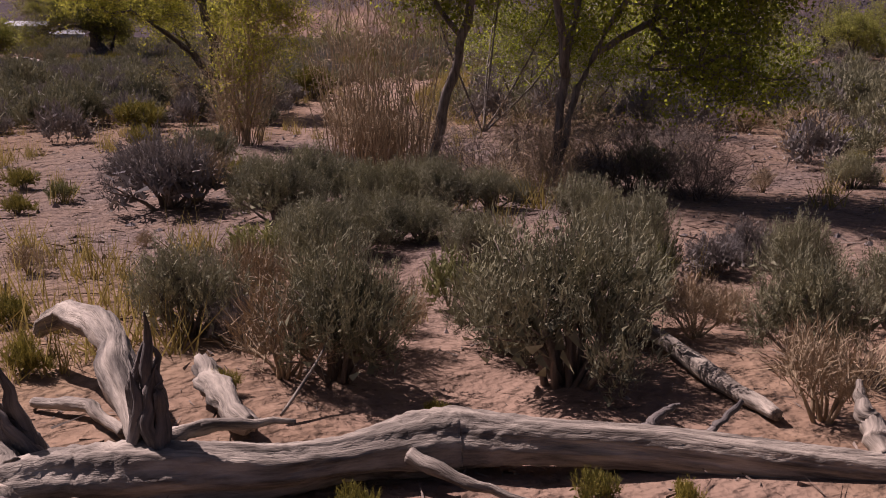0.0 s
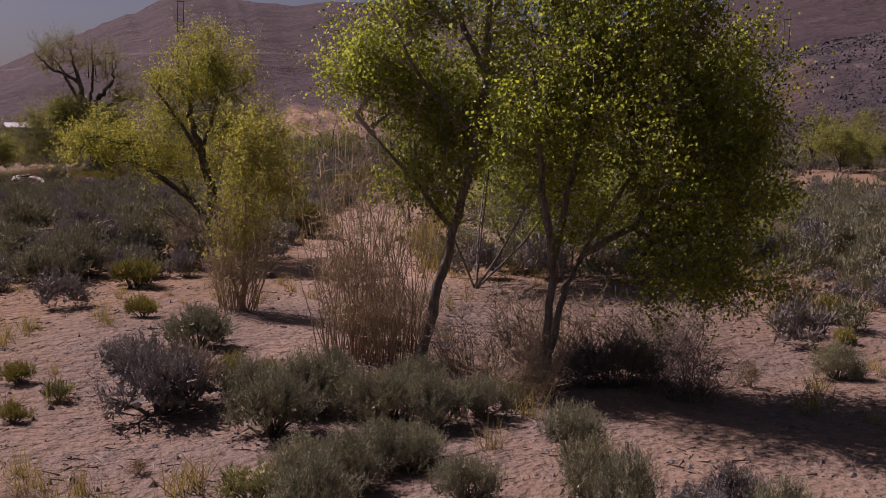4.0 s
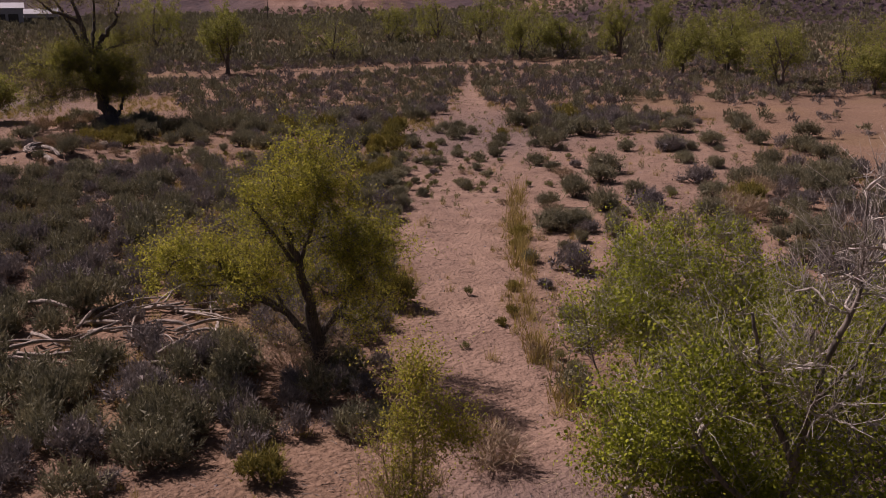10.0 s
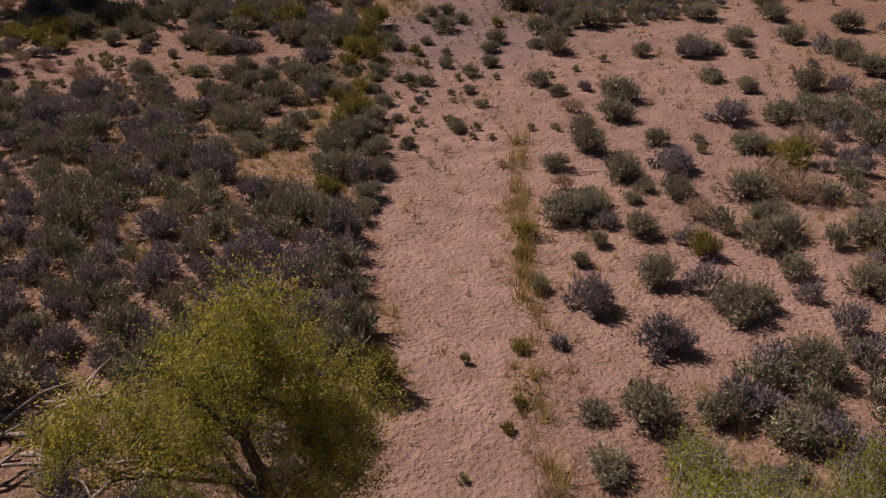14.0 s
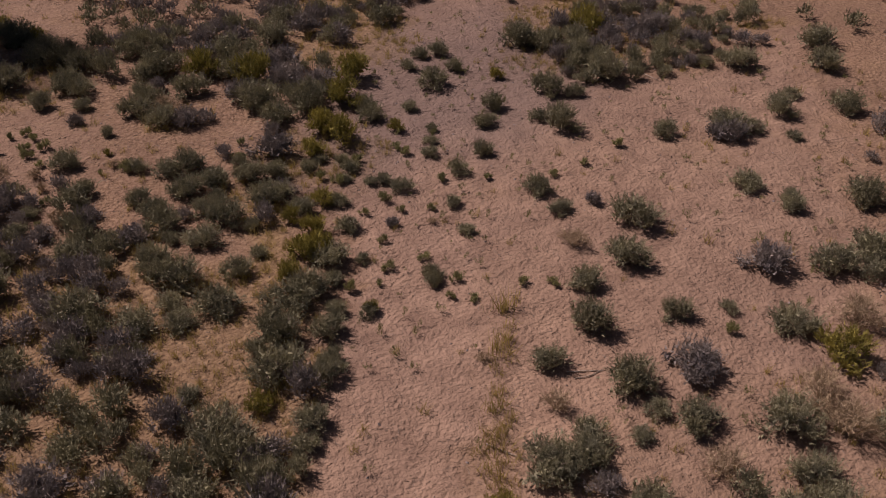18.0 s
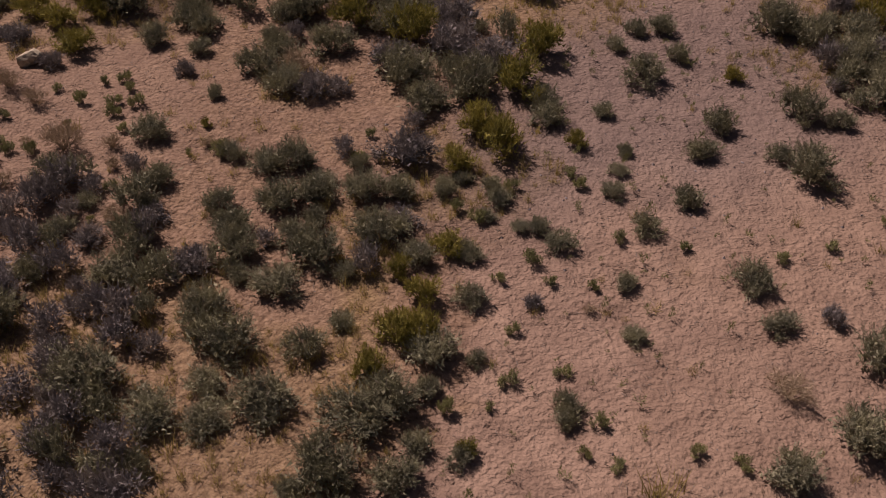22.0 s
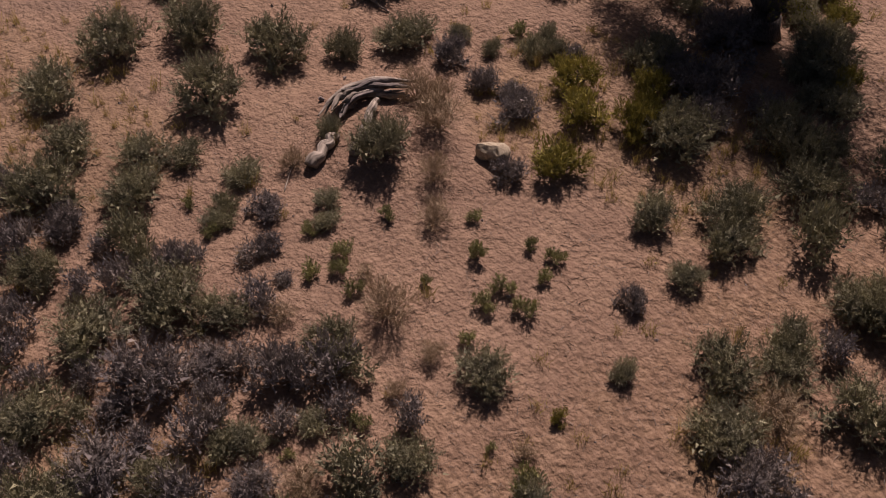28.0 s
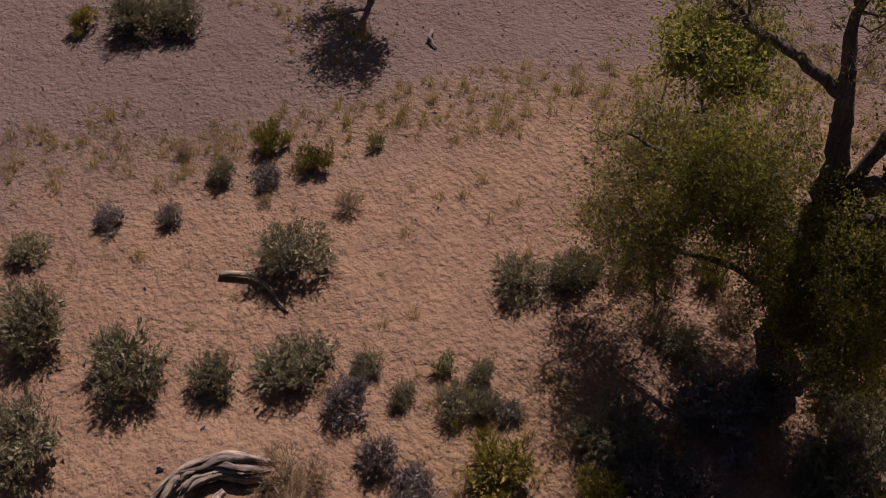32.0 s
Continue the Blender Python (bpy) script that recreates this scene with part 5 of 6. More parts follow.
def fallen(name, points, radii, seed, label, mat=None, group="", **more):
    """A loose piece of wood that lies on the ground; heights are over the ground."""
    x, y, _ = points[0]
    ob = new(name, log_mesh([(px - x, py - y, at_ground(px, py) - at_ground(x, y) + pz) for px, py, pz in points], radii, seed, mat or DEADWOOD, **more))
    ob.matrix_basis = pose(x, y, at_ground(x, y))
    return tagged(ob, label, "log", group)


fallen("broken_branch", ((-3.72, -45.9, 0.12), (-3.66, -46.5, 0.13), (-3.58, -47.15, 0.14)), (0.07, 0.095, 0.06), 620, "pale split slab of wood behind the fallen trunk", ridge=0.3, sides=24)
fallen("broken_branch", ((-4.9, -46.0, 0.06), (-4.5, -46.35, 0.10), (-4.3, -46.9, 0.07)), (0.03, 0.05, 0.04), 621, "thin pale root on the sand")
fallen("broken_branch", ((0.25, -45.3, 0.12), (0.03, -45.9, 0.12), (-0.05, -46.8, 0.10), (-0.1, -47.5, 0.08), (-0.15, -48.0, 0.08)), (0.03, 0.065, 0.07, 0.06, 0.05), 622, "pale grey branch lying behind the fallen trunk")
fallen("broken_branch", ((0.02, -45.85, 0.1), (0.3, -45.6, 0.26), (0.6, -45.7, 0.2)), (0.06, 0.05, 0.03), 623, "hooked pale branch end")
fallen("broken_branch", ((-3.3, -48.6, 0.05), (-2.95, -48.5, 0.06), (-2.6, -48.55, 0.05)), (0.04, 0.06, 0.03), 624, "short pale driftwood piece on the sand")
fallen("stick", ((-3.3, -46.9, 0.05), (-2.9, -46.4, 0.35), (-2.6, -45.9, 0.6)), (0.012, 0.010, 0.005), 625, "thin bare stick leaning in the sagebrush", sides=6, rings=10)
fallen("stick", ((3.3, -38.2, 0.05), (3.25, -38.3, 0.4), (3.1, -38.2, 0.55)), (0.02, 0.018, 0.008), 626, "bleached forked stick above the sagebrush", sides=6, rings=10)
fallen("stick", ((-2.85, -35.2, 0.0), (-2.84, -35.2, 0.3), (-2.85, -35.2, 0.42)), (0.02, 0.015, 0.008), 627, "bleached upright stick in the sagebrush", sides=6, rings=10)
# the pile of dead limbs west of the willow
pile_r = np.random.default_rng(640)
for k in range(46):
    px, py = pile_r.uniform(-9.6, -2.6), pile_r.uniform(-16.8, -10.2)
    a, ln = pile_r.normal(0.25, 0.75), pile_r.uniform(0.9, 3.4)
    dx, dy, z0 = math.cos(a) * ln, math.sin(a) * ln, pile_r.uniform(0.05, 0.55)
    rad = pile_r.uniform(0.025, 0.10)
    fallen("dead_limb", ((px - dx / 2, py - dy / 2, z0), (px + pile_r.normal() * 0.12, py + pile_r.normal() * 0.12, z0 + pile_r.uniform(0, 0.2)), (px + dx / 2, py + dy / 2, max(0.03, z0 + pile_r.uniform(-0.3, 0.3)))),
           (rad, rad * 0.9, rad * 0.45), 650 + k, "bleached dead limb in a pile of driftwood", group="driftwood pile", sides=8, rings=12)
# the old stump on its mound
rot_r = np.random.default_rng(700)
ROT = np.array([(-9.5, 24.1, 0.02), (-9.9, 24.8, 0.08), (-10.0, 25.5, 0.12), (-9.8, 26.2, 0.14), (-9.3, 26.8, 0.14), (-8.9, 27.2, 0.10)])
hollow = thing("hollow_log", (-9.8, 25.6, at_ground(-9.8, 25.6)), "curved rotten hollow log, grey outside and dark inside", "log")
for k in range(11):
    a = radians(-30 + 24 * k)
    lo, hi = sorted(rot_r.uniform(0, 5, 2))
    lo, hi = max(0, lo - 0.8), min(5, hi + 0.8)
    u = np.linspace(lo, hi, 6)
    line = np.stack([np.interp(u, range(6), ROT[:, c]) for c in range(3)], 1)
    way = np.gradient(line, axis=0)
    side = np.stack([way[:, 1], -way[:, 0], way[:, 2] * 0], 1)
    side /= np.linalg.norm(side, axis=1, keepdims=True)
    gap = 0.24 + rot_r.uniform(-0.05, 0.06)
    line = line + side * math.cos(a) * gap + np.array([0, 0, 1]) * (max(math.sin(a), -0.3) * gap + 0.1) + rot_r.normal(size=(6, 3)) * 0.05
    line -= [-9.8, 25.6, 0]
    part("plank", log_mesh(line, np.array([0.02, 0.06, 0.085, 0.09, 0.06, 0.015]) * rot_r.uniform(0.8, 1.25), 740 + k, DEADWOOD if k % 2 else DARKWOOD, ridge=0.32, sides=16, rings=30), hollow, "splintered shell of rotten wood")
fallen("split_log", ((-8.5, 22.7, 0.16), (-8.7, 23.4, 0.18), (-8.9, 23.9, 0.18), (-9.2, 24.3, 0.16)), (0.21, 0.19, 0.15, 0.08), 702, "pale bleached split log with a dark broken end")
fallen("split_log", ((-7.95, 24.0, 0.10), (-8.3, 24.7, 0.22), (-8.8, 25.4, 0.30), (-9.1, 25.8, 0.34)), (0.13, 0.17, 0.15, 0.10), 703, "bleached splintered log on the mound")
fallen("stick", ((-8.3, 21.6, 0.02), (-8.9, 22.2, 0.05), (-9.3, 22.9, 0.10)), (0.02, 0.018, 0.008), 704, "thin pale stick on the sand", sides=6, rings=10)
fallen("broken_branch", ((-16.1, 29.0, 0.10), (-15.4, 29.8, 0.16), (-14.7, 29.9, 0.16), (-13.7, 30.0, 0.06)), (0.10, 0.09, 0.07, 0.03), 705, "grey branch lying under a sagebrush")
fallen("stick", ((32.8, 22.4, 0.03), (33.2, 21.2, 0.06), (33.6, 20.0, 0.03)), (0.03, 0.025, 0.012), 706, "long pale stick on gravel", sides=6, rings=10)
fallen("stick", ((17.5, -0.7, 0.03), (18.2, -0.9, 0.05), (18.9, -1.1, 0.03)), (0.025, 0.02, 0.01), 707, "pale stick on the sand", sides=6, rings=10)
fallen("stick", ((17.6, -1.1, 0.03), (18.2, -1.2, 0.05), (18.8, -1.0, 0.03)), (0.02, 0.02, 0.01), 708, "pale stick on the sand", sides=6, rings=10)
fallen("stick", ((13.3, -3.0, 0.03), (13.9, -3.8, 0.06), (14.5, -4.4, 0.03)), (0.02, 0.02, 0.01), 709, "pale stick beside the track", sides=6, rings=10)
fallen("dead_snag", ((-14.0, 44.6, 0.0), (-14.2, 44.9, 1.0), (-14.5, 45.2, 2.0)), (0.05, 0.04, 0.015), 710, "bleached dead snag standing by the old tree", sides=8, rings=14)
fallen("dead_limb", ((-22.9, 41.2, 0.05), (-22.4, 40.7, 0.2), (-21.8, 40.6, 0.05)), (0.08, 0.07, 0.03), 711, "dark dead limb on the gravel", DARKWOOD)


for x, y, size in ((-3.15, -48.35, 0.28), (-1.75, -48.45, 0.30), (-1.35, -48.75, 0.24), (-3.6, -46.2, 0.3), (-2.2, -46.9, 0.25)):
    plant("yellow", x, y, size)


# brush round the old tree's foot
for kind, x, y, size in (
        ("dry", -9.4, 39.0, 1.3), ("dry", -9.2, 40.6, 1.5), ("yellow", -7.9, 41.1, 1.4), ("dry", -6.4, 40.5, 1.4), ("dry", -7.5, 38.5, 1.2), ("sage", -3.7, 41.1, 1.4),
        ("yellow", -3.6, 42.9, 1.5), ("sage", -1.8, 40.5, 1.5), ("dry", -5.7, 44.2, 1.4), ("sage", -6.5, 46.9, 1.6), ("sage", -7.2, 43.5, 1.3), ("dry", -1.7, 38.5, 1.2),
        ("yellow", 0.0, 38.7, 1.2), ("sage", -5.4, 44.7, 1.5), ("yellow", -2.2, 41.7, 1.4), ("sage", -6.4, 38.5, 1.2), ("sage", -0.3, 37.3, 1.3), ("grey", -1.0, 35.7, 1.4)):
    plant(kind, x, y, size)
# dim shrubs in the old tree's shade
for x, y, size in ((-4.1, 34.8, 1.7), (0.5, 37.5, 1.4), (-1.4, 38.1, 1.1), (-1.8, 40.4, 1.3), (-2.9, 40.5, 1.2), (-0.3, 38.4, 1.3), (-4.6, 42.0, 1.0)):
    plant("grey" if size > 1.4 else "sage", x, y, size)


# ---- stones ----
def stone_arrays(r, size, flat=0.7, cuts=10):
    """A faceted stone: a rounded block cut by random planes."""
    bm = bmesh.new()
    bmesh.ops.create_icosphere(bm, subdivisions=3, radius=1.0)
    v = np.array([x.co[:] for x in bm.verts])
    f = np.array([[x.index for x in face.verts] for face in bm.faces])
    bm.free()
    for _ in range(cuts):
        n = r.normal(size=3)
        n /= np.linalg.norm(n)
        over = np.maximum(v @ n - r.uniform(0.40, 0.75), 0)
        v = v - over[:, None] * n
    v *= np.array([1, r.uniform(0.6, 0.9), flat]) * size
    return v + r.normal(size=v.shape) * size * 0.012, f


def boulder(x, y, size, seed, label, sink=0.25, mat=None):
    r = np.random.default_rng(seed)
    v, f = stone_arrays(r, size)
    ob = new("boulder", mesh("boulder", v, f, mat or STONE))
    ob.matrix_basis = pose(x, y, at_ground(x, y) + size * (0.7 - sink), 0, 0, r.uniform(0, 360))
    tagged(ob, label, "rock")


boulder(-5.2, 27.25, 0.62, 720, "pale angular sandstone boulder beside grey sagebrush")
boulder(-4.35, -45.2, 0.09, 721, "small rounded grey stone on sand")
boulder(-10.9, 24.9, 0.14, 722, "small dark stone on sand", mat=PEBBLE)
boulder(-11.5, 26.3, 0.10, 723, "small dark stone on sand", mat=PEBBLE)

def taken_by(x, y, slack=0.8):
    """Which places lie inside a shrub that stands already."""
    inside = np.zeros(len(x), bool)
    for tx, ty, tr in taken:
        inside |= (x - tx) ** 2 + (y - ty) ** 2 < (tr * slack + 0.2) ** 2
    return inside


def strewn(lo_x, hi_x, lo_y, hi_y, step, seed):
    """Places about step metres apart, shaken."""
    r = np.random.default_rng(seed)
    x, y = np.meshgrid(np.arange(lo_x, hi_x, step), np.arange(lo_y, hi_y, step))
    return x.ravel() + r.uniform(-0.5, 0.5, x.size) * step, y.ravel() + r.uniform(-0.5, 0.5, x.size) * step


def scattered(name, templates, x, y, size, mat, label, seed, category="shrub"):
    """Copies of cheap shrubs, joined into one object."""
    r = np.random.default_rng(seed)
    z = terrain(x, y)
    pieces = []
    which = r.integers(len(templates), size=len(x))
    for k, (v, f) in enumerate(templates):
        m = which == k
        if not m.any():
            continue
        a, s = r.uniform(0, 6.283, m.sum()), size[m]
        c, n = np.cos(a), np.sin(a)
        vx = (v[None, :, 0] * c[:, None] - v[None, :, 1] * n[:, None]) * s[:, None] + x[m][:, None]
        vy = (v[None, :, 0] * n[:, None] + v[None, :, 1] * c[:, None]) * s[:, None] + y[m][:, None]
        vz = v[None, :, 2] * (s * r.uniform(0.9, 1.4, m.sum()))[:, None] + z[m][:, None]
        vv = np.stack([vx, vy, vz], -1).reshape(-1, 3)
        ff = (f[None] + (np.arange(m.sum()) * len(v))[:, None, None]).reshape(-1, 3)
        pieces.append((vv, ff))
    v, f = joined(pieces)
    tagged(new(name, mesh(name, v, f, mat)), label, category, kind="stuff")


def cheap(seed, lobes, sprays, per, length, width, height=0.66, up=1.0, heart=4):
    r = np.random.default_rng(seed)
    _, v, f = shrub_arrays(r, 0.5, height, lobes, sprays, per, length, width, up=up, heart=heart)
    return v, f


NEAR = [cheap(800 + k, 12, 12, 9, 0.080, 0.022, heart=26) for k in range(5)]
MID = [cheap(810 + k, 7, 7, 4, 0.15, 0.055, heart=6) for k in range(4)]
FAR = [cheap(820 + k, 5, 5, 3, 0.25, 0.12, heart=3) for k in range(3)]


def sage_room(x, y):
    """How thickly sagebrush stands, 0 to 1."""
    s, (b, d) = track(x, y), bearing(x, y)
    c = cover(x, y)
    west = s < -1.25
    thick = np.where(west, 0.97, np.where((x - 0.6 * y > 31) | ((y < -18) & (s > 4)), 0.85, 0.30))
    inner = np.where((x < 3.5 - 0.1 * y) & (y < 19), 0.95, np.where((y > 27) & (x > 6) & (x < 14), 0.45, 0.10))
    thick = np.where((x > -2.5) & (y > 2) & (y < 34), inner, thick)
    thick = np.where((y < -24) & (x > -11) & (x < 6), 0.05, thick)
    thick = np.where(c["sandy"] > 0.55, 0.0, thick)
    thick = np.where(c["gravel"] > 0.4, 0.0, thick)
    thick = np.where((y > 33) & (y < 55) & (x > 4) & (x < 20 + 0.3 * (y - 33)) & (s < -0.8), 0.85, thick)
    thick = np.maximum(thick, 0.95 * (clump(x, y) > 0.5))
    east = x - np.interp(y, TRACK_Y, TRACK_X)
    thick = np.maximum(thick, np.where((y < -3) & (y > -24) & (east > 9.5), 0.20, np.where((y < 6) & (y > -24) & (east > 15), 0.16, 0.0)))
    thick = np.where((x < 3) & (y - 0.55 * x > 23) & (y < 60) & (x > -34), 0.0, thick)
    thick = np.where((np.abs(s) < 1.3), 0.0, thick)
    open_east = (s > 1.2) & (y > 40)
    thick = np.where(open_east, np.where(lattice(x * 0.05, y * 0.05, 31) + 0.3 * lattice(x * 0.2, y * 0.2, 32) > 0.46, 0.92, 0.30), thick)
    wash = np.abs(y - 84 - 0.10 * (x - 20) + 5 * lattice(x * 0.05, y * 0.0, 33)) < 4.0
    thick = np.where(wash, 0.02, thick)
    return np.where((np.hypot(x - 3, y + 38) < 5.0) | (np.hypot((x - 8) / 1.2, y + 37.5) < 5.5) | (np.hypot((x + 6) / 1.3, y + 13.5) < 3.2), 0.06, thick)


def field(name, templates, box, step, mat, label, seed, share=1.0, lo=0.75, hi=1.35, only=None, turn=None):
    """Sagebrush over a box; turn: which of two mingled kinds, 0 or 1, this one is."""
    x, y = strewn(*box, step, seed)
    r = np.random.default_rng(seed + 1)
    if turn is not None:
        kind = (r.random(len(x)) * 0.6 + 0.4 * lattice(x * 0.2, y * 0.2, 35)) > 0.52
        x, y = x[kind == bool(turn)], y[kind == bool(turn)]
    keep = (r.random(len(x)) < sage_room(x, y) * share) & ~taken_by(x, y)
    if only is not None:
        keep &= only(x, y)
    x, y = x[keep], y[keep]
    scattered(name, templates, x, y, r.uniform(lo, hi, len(x)) * (0.85 + 0.3 * lattice(x * 0.15, y * 0.15, 34)), mat, label, seed + 2)


def close_by(x, y):
    wob = 12 * (lattice(x * 0.11, y * 0.11, 41) - 0.5)
    return (y < 38) & (x + wob > -21) & (x + wob < 42) & (y + wob > -44)


def across(x, y):
    return ~close_by(x, y) & (bearing(x, y)[1] < 190) & (np.abs(bearing(x, y)[0] - 15) < 50)


field("sagebrush_field", NEAR, (-26, 48, -48, 38), 1.16, SAGE, "dense field of grey-green sagebrush", 840, 0.98, 1.0, 2.0, only=close_by, turn=0)
field("grey_sagebrush_field", NEAR, (-26, 48, -48, 38), 1.16, SAGE_GREY, "faded grey sagebrush among the green", 840, 0.98, 0.9, 1.8, only=close_by, turn=1)
field("far_sagebrush_field", MID, (-78, 110, -40, 130), 1.45, SAGE, "wide field of sagebrush across the flat", 860, 0.95, 0.9, 1.8, only=across, turn=0)
field("far_grey_sagebrush_field", MID, (-78, 110, -40, 130), 1.45, SAGE_GREY, "greyer sagebrush across the flat", 860, 0.95, 0.9, 1.7, only=across, turn=1)
field("distant_sagebrush", FAR, (-160, 330, 60, 300), 2.5, SAGE, "distant sagebrush at the foot of the hills", 880, 0.95, 1.2, 2.6, only=lambda x, y: (bearing(x, y)[1] > 150) & (bearing(x, y)[1] < np.interp(bearing(x, y)[0], (24, 32), (350, 300))))

field("outer_sagebrush", FAR, (-75, 95, -85, 45), 1.9, SAGE, "sparser sagebrush round the edges of the flat", 890, 0.62, 0.9, 1.8, only=lambda x, y: ~close_by(x, y) & ~((y > -40) & (np.abs(bearing(x, y)[0] - 15) < 50)) & (np.hypot(x - 8, y + 20) < 78 + 14 * lattice(x * 0.06, y * 0.06, 42)) & (np.hypot(x - 4, y + 40) > 19))

# dry grass in tufts, thickest along the track's edge
TUFTS = []
for k in range(4):
    r = np.random.default_rng(900 + k)
    base = r.normal(size=(34, 3)) * [0.09, 0.09, 0]
    way = r.normal(size=(34, 3)) * 0.35 + [0, 0, 1]
    TUFTS.append(blades(base, way / np.linalg.norm(way, axis=1, keepdims=True), r.uniform(0.15, 0.5, 34), 0.014, r))
x, y = strewn(-34, 46, -50, 60, 0.5, 905)
r = np.random.default_rng(906)
s, kinds = track(x, y), cover(x, y)
edge = np.exp(-(((s - 1.15) / 0.16) ** 2)) * (y < 4) * (y > -26)
keep = r.random(len(x)) < np.clip(0.06 + 0.9 * edge + 1.3 * kinds["straw"] - 0.05 * kinds["sandy"] - 0.05 * kinds["gravel"], 0.004, 1)
scattered("dry_grass", TUFTS, x[keep], y[keep], r.uniform(0.6, 1.4, keep.sum()) * (1 + 1.0 * edge[keep]), STRAW, "tufts of straw-yellow dry grass on sand", 907, "grass")

# little green tufts on the open sand
SPROUTS = [cheap(830 + k, 3, 9, 5, 0.17, 0.035, height=0.9, up=1.8, heart=6) for k in range(4)]
x, y = strewn(5, 60, -8, 64, 0.95, 835)
r = np.random.default_rng(836)
s, kinds = track(x, y), cover(x, y)
keep = (r.random(len(x)) < np.where(s < 1.4, 0.62, 0.3) * smooth(y, -8, 8) * (1 - 0.55 * smooth(y, 26, 36)) * (0.35 + 0.65 * smooth(lattice(x * 0.25, y * 0.25, 36), 0.2, 0.6))) & (kinds["sandy"] > 0.2) & ~taken_by(x, y)
scattered("sand_tufts", SPROUTS, x[keep], y[keep], r.uniform(0.22, 0.6, keep.sum()), YOUNG, "little green tufts on open sand", 837, "plants")

# twigs and litter on the ground
LITTER = []
for k in range(4):
    r = np.random.default_rng(940 + k)
    base = r.normal(size=(9, 3)) * [0.22, 0.22, 0] + [0, 0, 0.012]
    way = r.normal(size=(9, 3)) * [1, 1, 0.12]
    LITTER.append(blades(base, way / np.linalg.norm(way, axis=1, keepdims=True), r.uniform(0.08, 0.34, 9), 0.020, r))
x, y = strewn(-26, 40, -50, 50, 0.5, 945)
r = np.random.default_rng(946)
kinds = cover(x, y)
keep = r.random(len(x)) < 0.60 - 0.22 * kinds["sandy"] - 0.05 * kinds["gravel"]
scattered("twig_litter", LITTER, x[keep], y[keep], r.uniform(0.5, 1.3, keep.sum()), TWIG, "fallen twigs and bits of bark on the ground", 947, "twigs")

# loose stones
STONES = []
for k in range(4):
    r = np.random.default_rng(920 + k)
    v = np.array([(1, 0, 0), (-1, 0, 0), (0, 1, 0), (0, -1, 0), (0, 0, 0.7), (0, 0, -0.6)]) * r.uniform(0.6, 1.2, (6, 1)) + r.normal(size=(6, 3)) * 0.12
    STONES.append((v, np.array([(0, 2, 4), (2, 1, 4), (1, 3, 4), (3, 0, 4), (2, 0, 5), (1, 2, 5), (3, 1, 5), (0, 3, 5)])))
x, y = strewn(-40, 46, -50, 60, 0.42, 925)
r = np.random.default_rng(926)
kinds = cover(x, y)
keep = r.random(len(x)) < 0.05 + 0.65 * kinds["gravel"]
scattered("loose_stones", STONES, x[keep], y[keep], 0.025 + 0.07 * r.random(keep.sum()) ** 3, PEBBLE, "scattered small grey stones on sand", 927, "stones")
x, y = strewn(120, 420, 160, 420, 1.45, 930)
r = np.random.default_rng(931)
keep = r.random(len(x)) < 0.9 * cover(x, y)["lava"]
scattered("lava_blocks", STONES, x[keep], y[keep], 0.28 + 0.75 * r.random(keep.sum()) ** 3, LAVA, "black lava blocks strewn over a low hill", 932, "rocks")


# ---- far buildings and poles ----
WHITE = plain_material("white_painted_metal", (0.38, 0.38, 0.38), 0.5)
GREYROOF = plain_material("grey_sheet_roof", (0.40, 0.40, 0.40), 0.5)
POLEWOOD = wood_material("pole_wood", (0.06, 0.05, 0.04), (0.14, 0.115, 0.095), 4, 0.01)
DARKGLASS = plain_material("dark_opening", (0.03, 0.03, 0.035), 0.3)


def block(w, d, h, x=0.0, y=0.0, z=0.0):
    v = np.array([(i, j, k) for k in (0, 1) for j in (-0.5, 0.5) for i in (-0.5, 0.5)]) * [w, d, h] + [x, y, z]
    return v, np.array([(0, 2, 3, 1), (4, 5, 7, 6), (0, 1, 5, 4), (2, 6, 7, 3), (0, 4, 6, 2), (1, 3, 7, 5)])


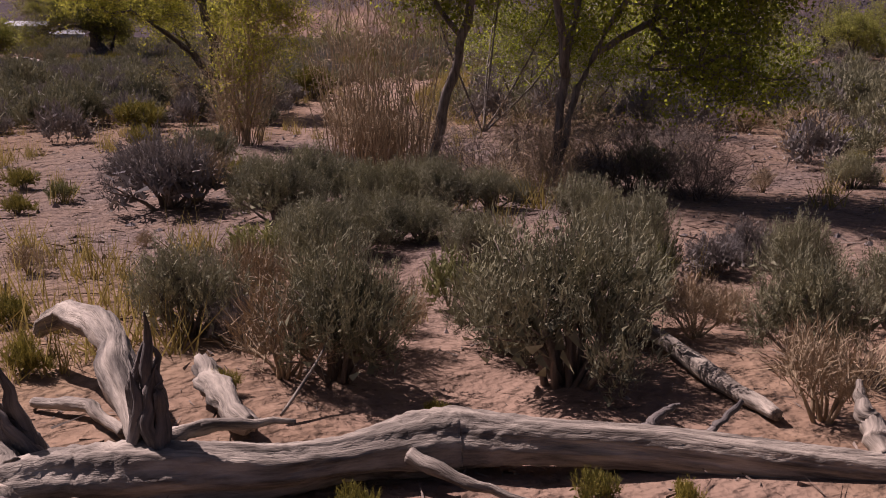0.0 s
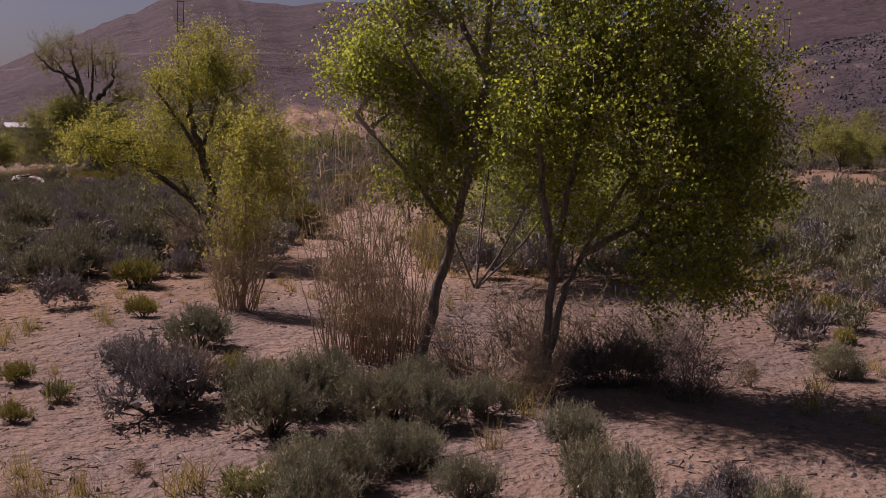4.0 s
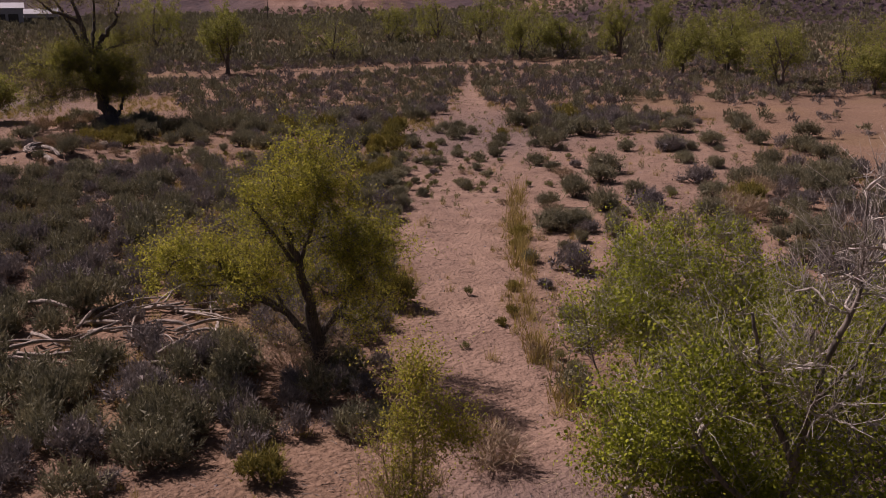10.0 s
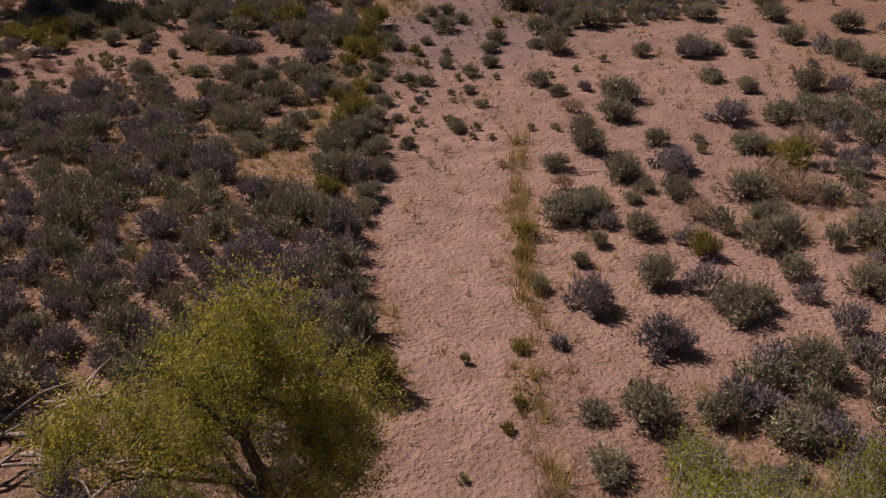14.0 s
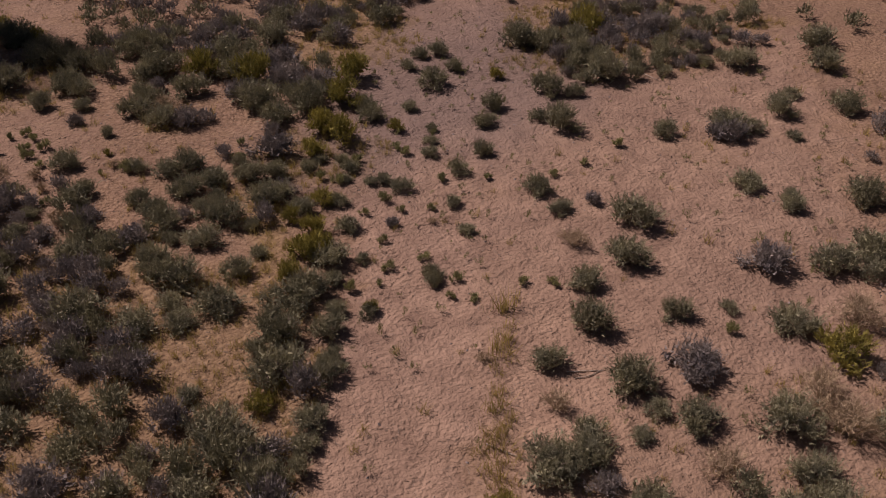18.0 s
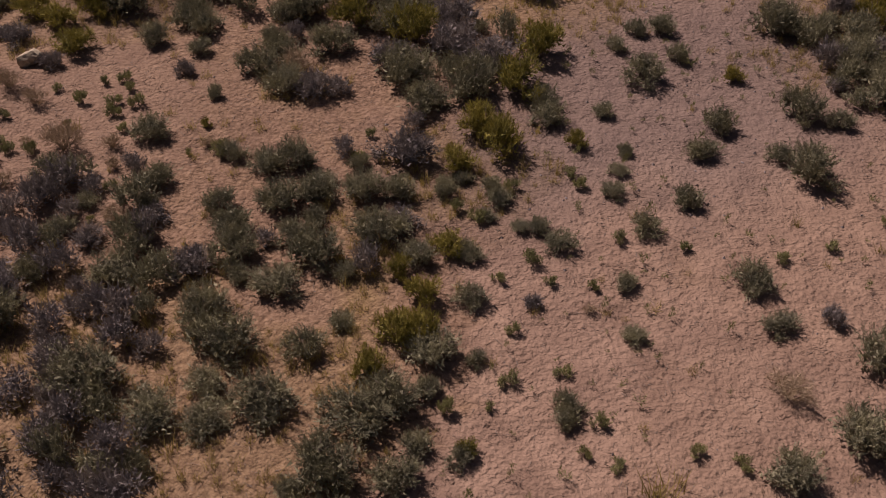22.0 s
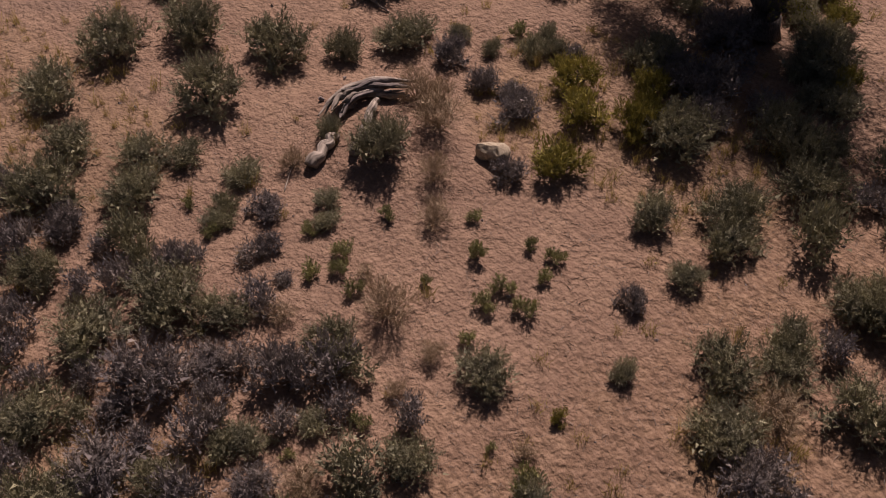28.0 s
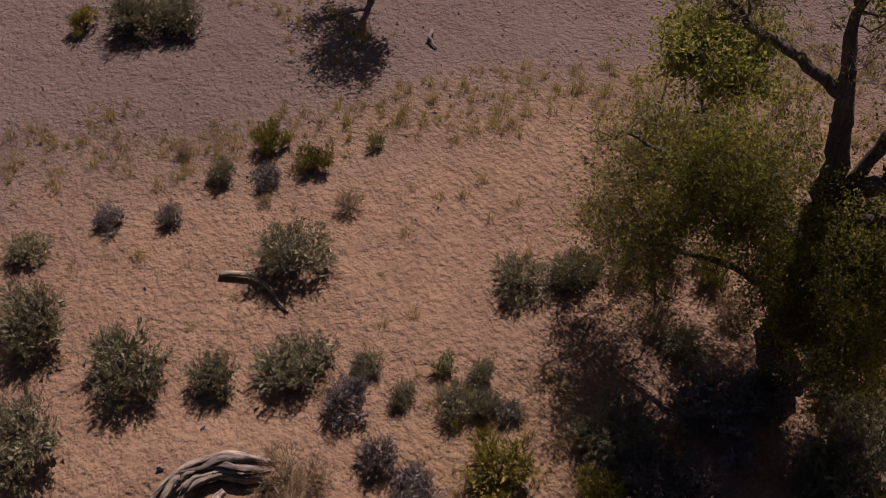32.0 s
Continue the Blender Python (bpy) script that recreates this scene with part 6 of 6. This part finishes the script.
def shed(x, y, w, d, h, turn, label):
    ob = thing("shed", (x, y, at_ground(x, y, 0.2)), label, "building", turn=turn)
    part("wall", mesh("shed_wall", *block(w, d, h), WHITE), ob)
    v = np.array([(-w / 2 - 0.4, -d / 2 - 0.4, h), (w / 2 + 0.4, -d / 2 - 0.4, h), (w / 2 + 0.4, 0, h + 1.2), (-w / 2 - 0.4, 0, h + 1.2), (w / 2 + 0.4, d / 2 + 0.4, h), (-w / 2 - 0.4, d / 2 + 0.4, h),
                  (-w / 2 - 0.4, -d / 2 - 0.4, h + 0.15), (w / 2 + 0.4, -d / 2 - 0.4, h + 0.15), (w / 2 + 0.4, 0, h + 1.4), (-w / 2 - 0.4, 0, h + 1.4), (w / 2 + 0.4, d / 2 + 0.4, h + 0.15), (-w / 2 - 0.4, d / 2 + 0.4, h + 0.15)])
    part("roof", mesh("shed_roof", v, np.array([(0, 3, 2, 1), (3, 5, 4, 2), (6, 7, 8, 9), (9, 8, 10, 11), (0, 1, 7, 6), (5, 11, 10, 4), (0, 6, 9, 3), (3, 9, 11, 5), (1, 2, 8, 7), (2, 4, 10, 8)]), GREYROOF), ob)
    for k in range(3):
        part("door", mesh("shed_door", *block(2.4, 0.12, h * 0.7, (k - 1) * w * 0.28, -d / 2 - 0.03), DARKGLASS), ob)


shed(-22, 236, 11, 8, 4.6, 2, "long low white shed at the foot of the hills")
shed(-13, 258, 9, 7, 3.0, 8, "small white shed at the foot of the hills")


def pole(x, y, h, legs, label):
    ob = thing("utility_pole", (x, y, at_ground(x, y, 0.3)), label, "utility pole", "power line")
    gap = 3.6 if legs > 1 else 0
    for k in range(legs):
        part("post", wood("pole_post", [tube([((k - (legs - 1) / 2) * gap, 0, 0), ((k - (legs - 1) / 2) * gap, 0, h)], (0.32, 0.22) if legs > 1 else (0.16, 0.11), 8)], POLEWOOD), ob)
    part("crossarm", mesh("pole_arm", *block(gap * max(1, legs - 1) * 1.15 + 1.2, 0.25 if legs > 1 else 0.15, 0.4 if legs > 1 else 0.15, 0, 0, h * 0.86), POLEWOOD), ob)


for x, y, h, legs in ((-6, 527, 15, 2), (3, 519, 13, 2), (47, 585, 23, 2), (180, 498, 14, 2), (183, 470, 22, 2), (236, 598, 18, 2), (253, 612, 14, 2), (350, 394, 21, 2), (50, 250, 8, 1), (5, 240, 10, 1)):
    pole(x, y, h, legs, "tall two-legged wooden power pylon on the hillside" if legs > 1 else "single dark wooden utility pole")
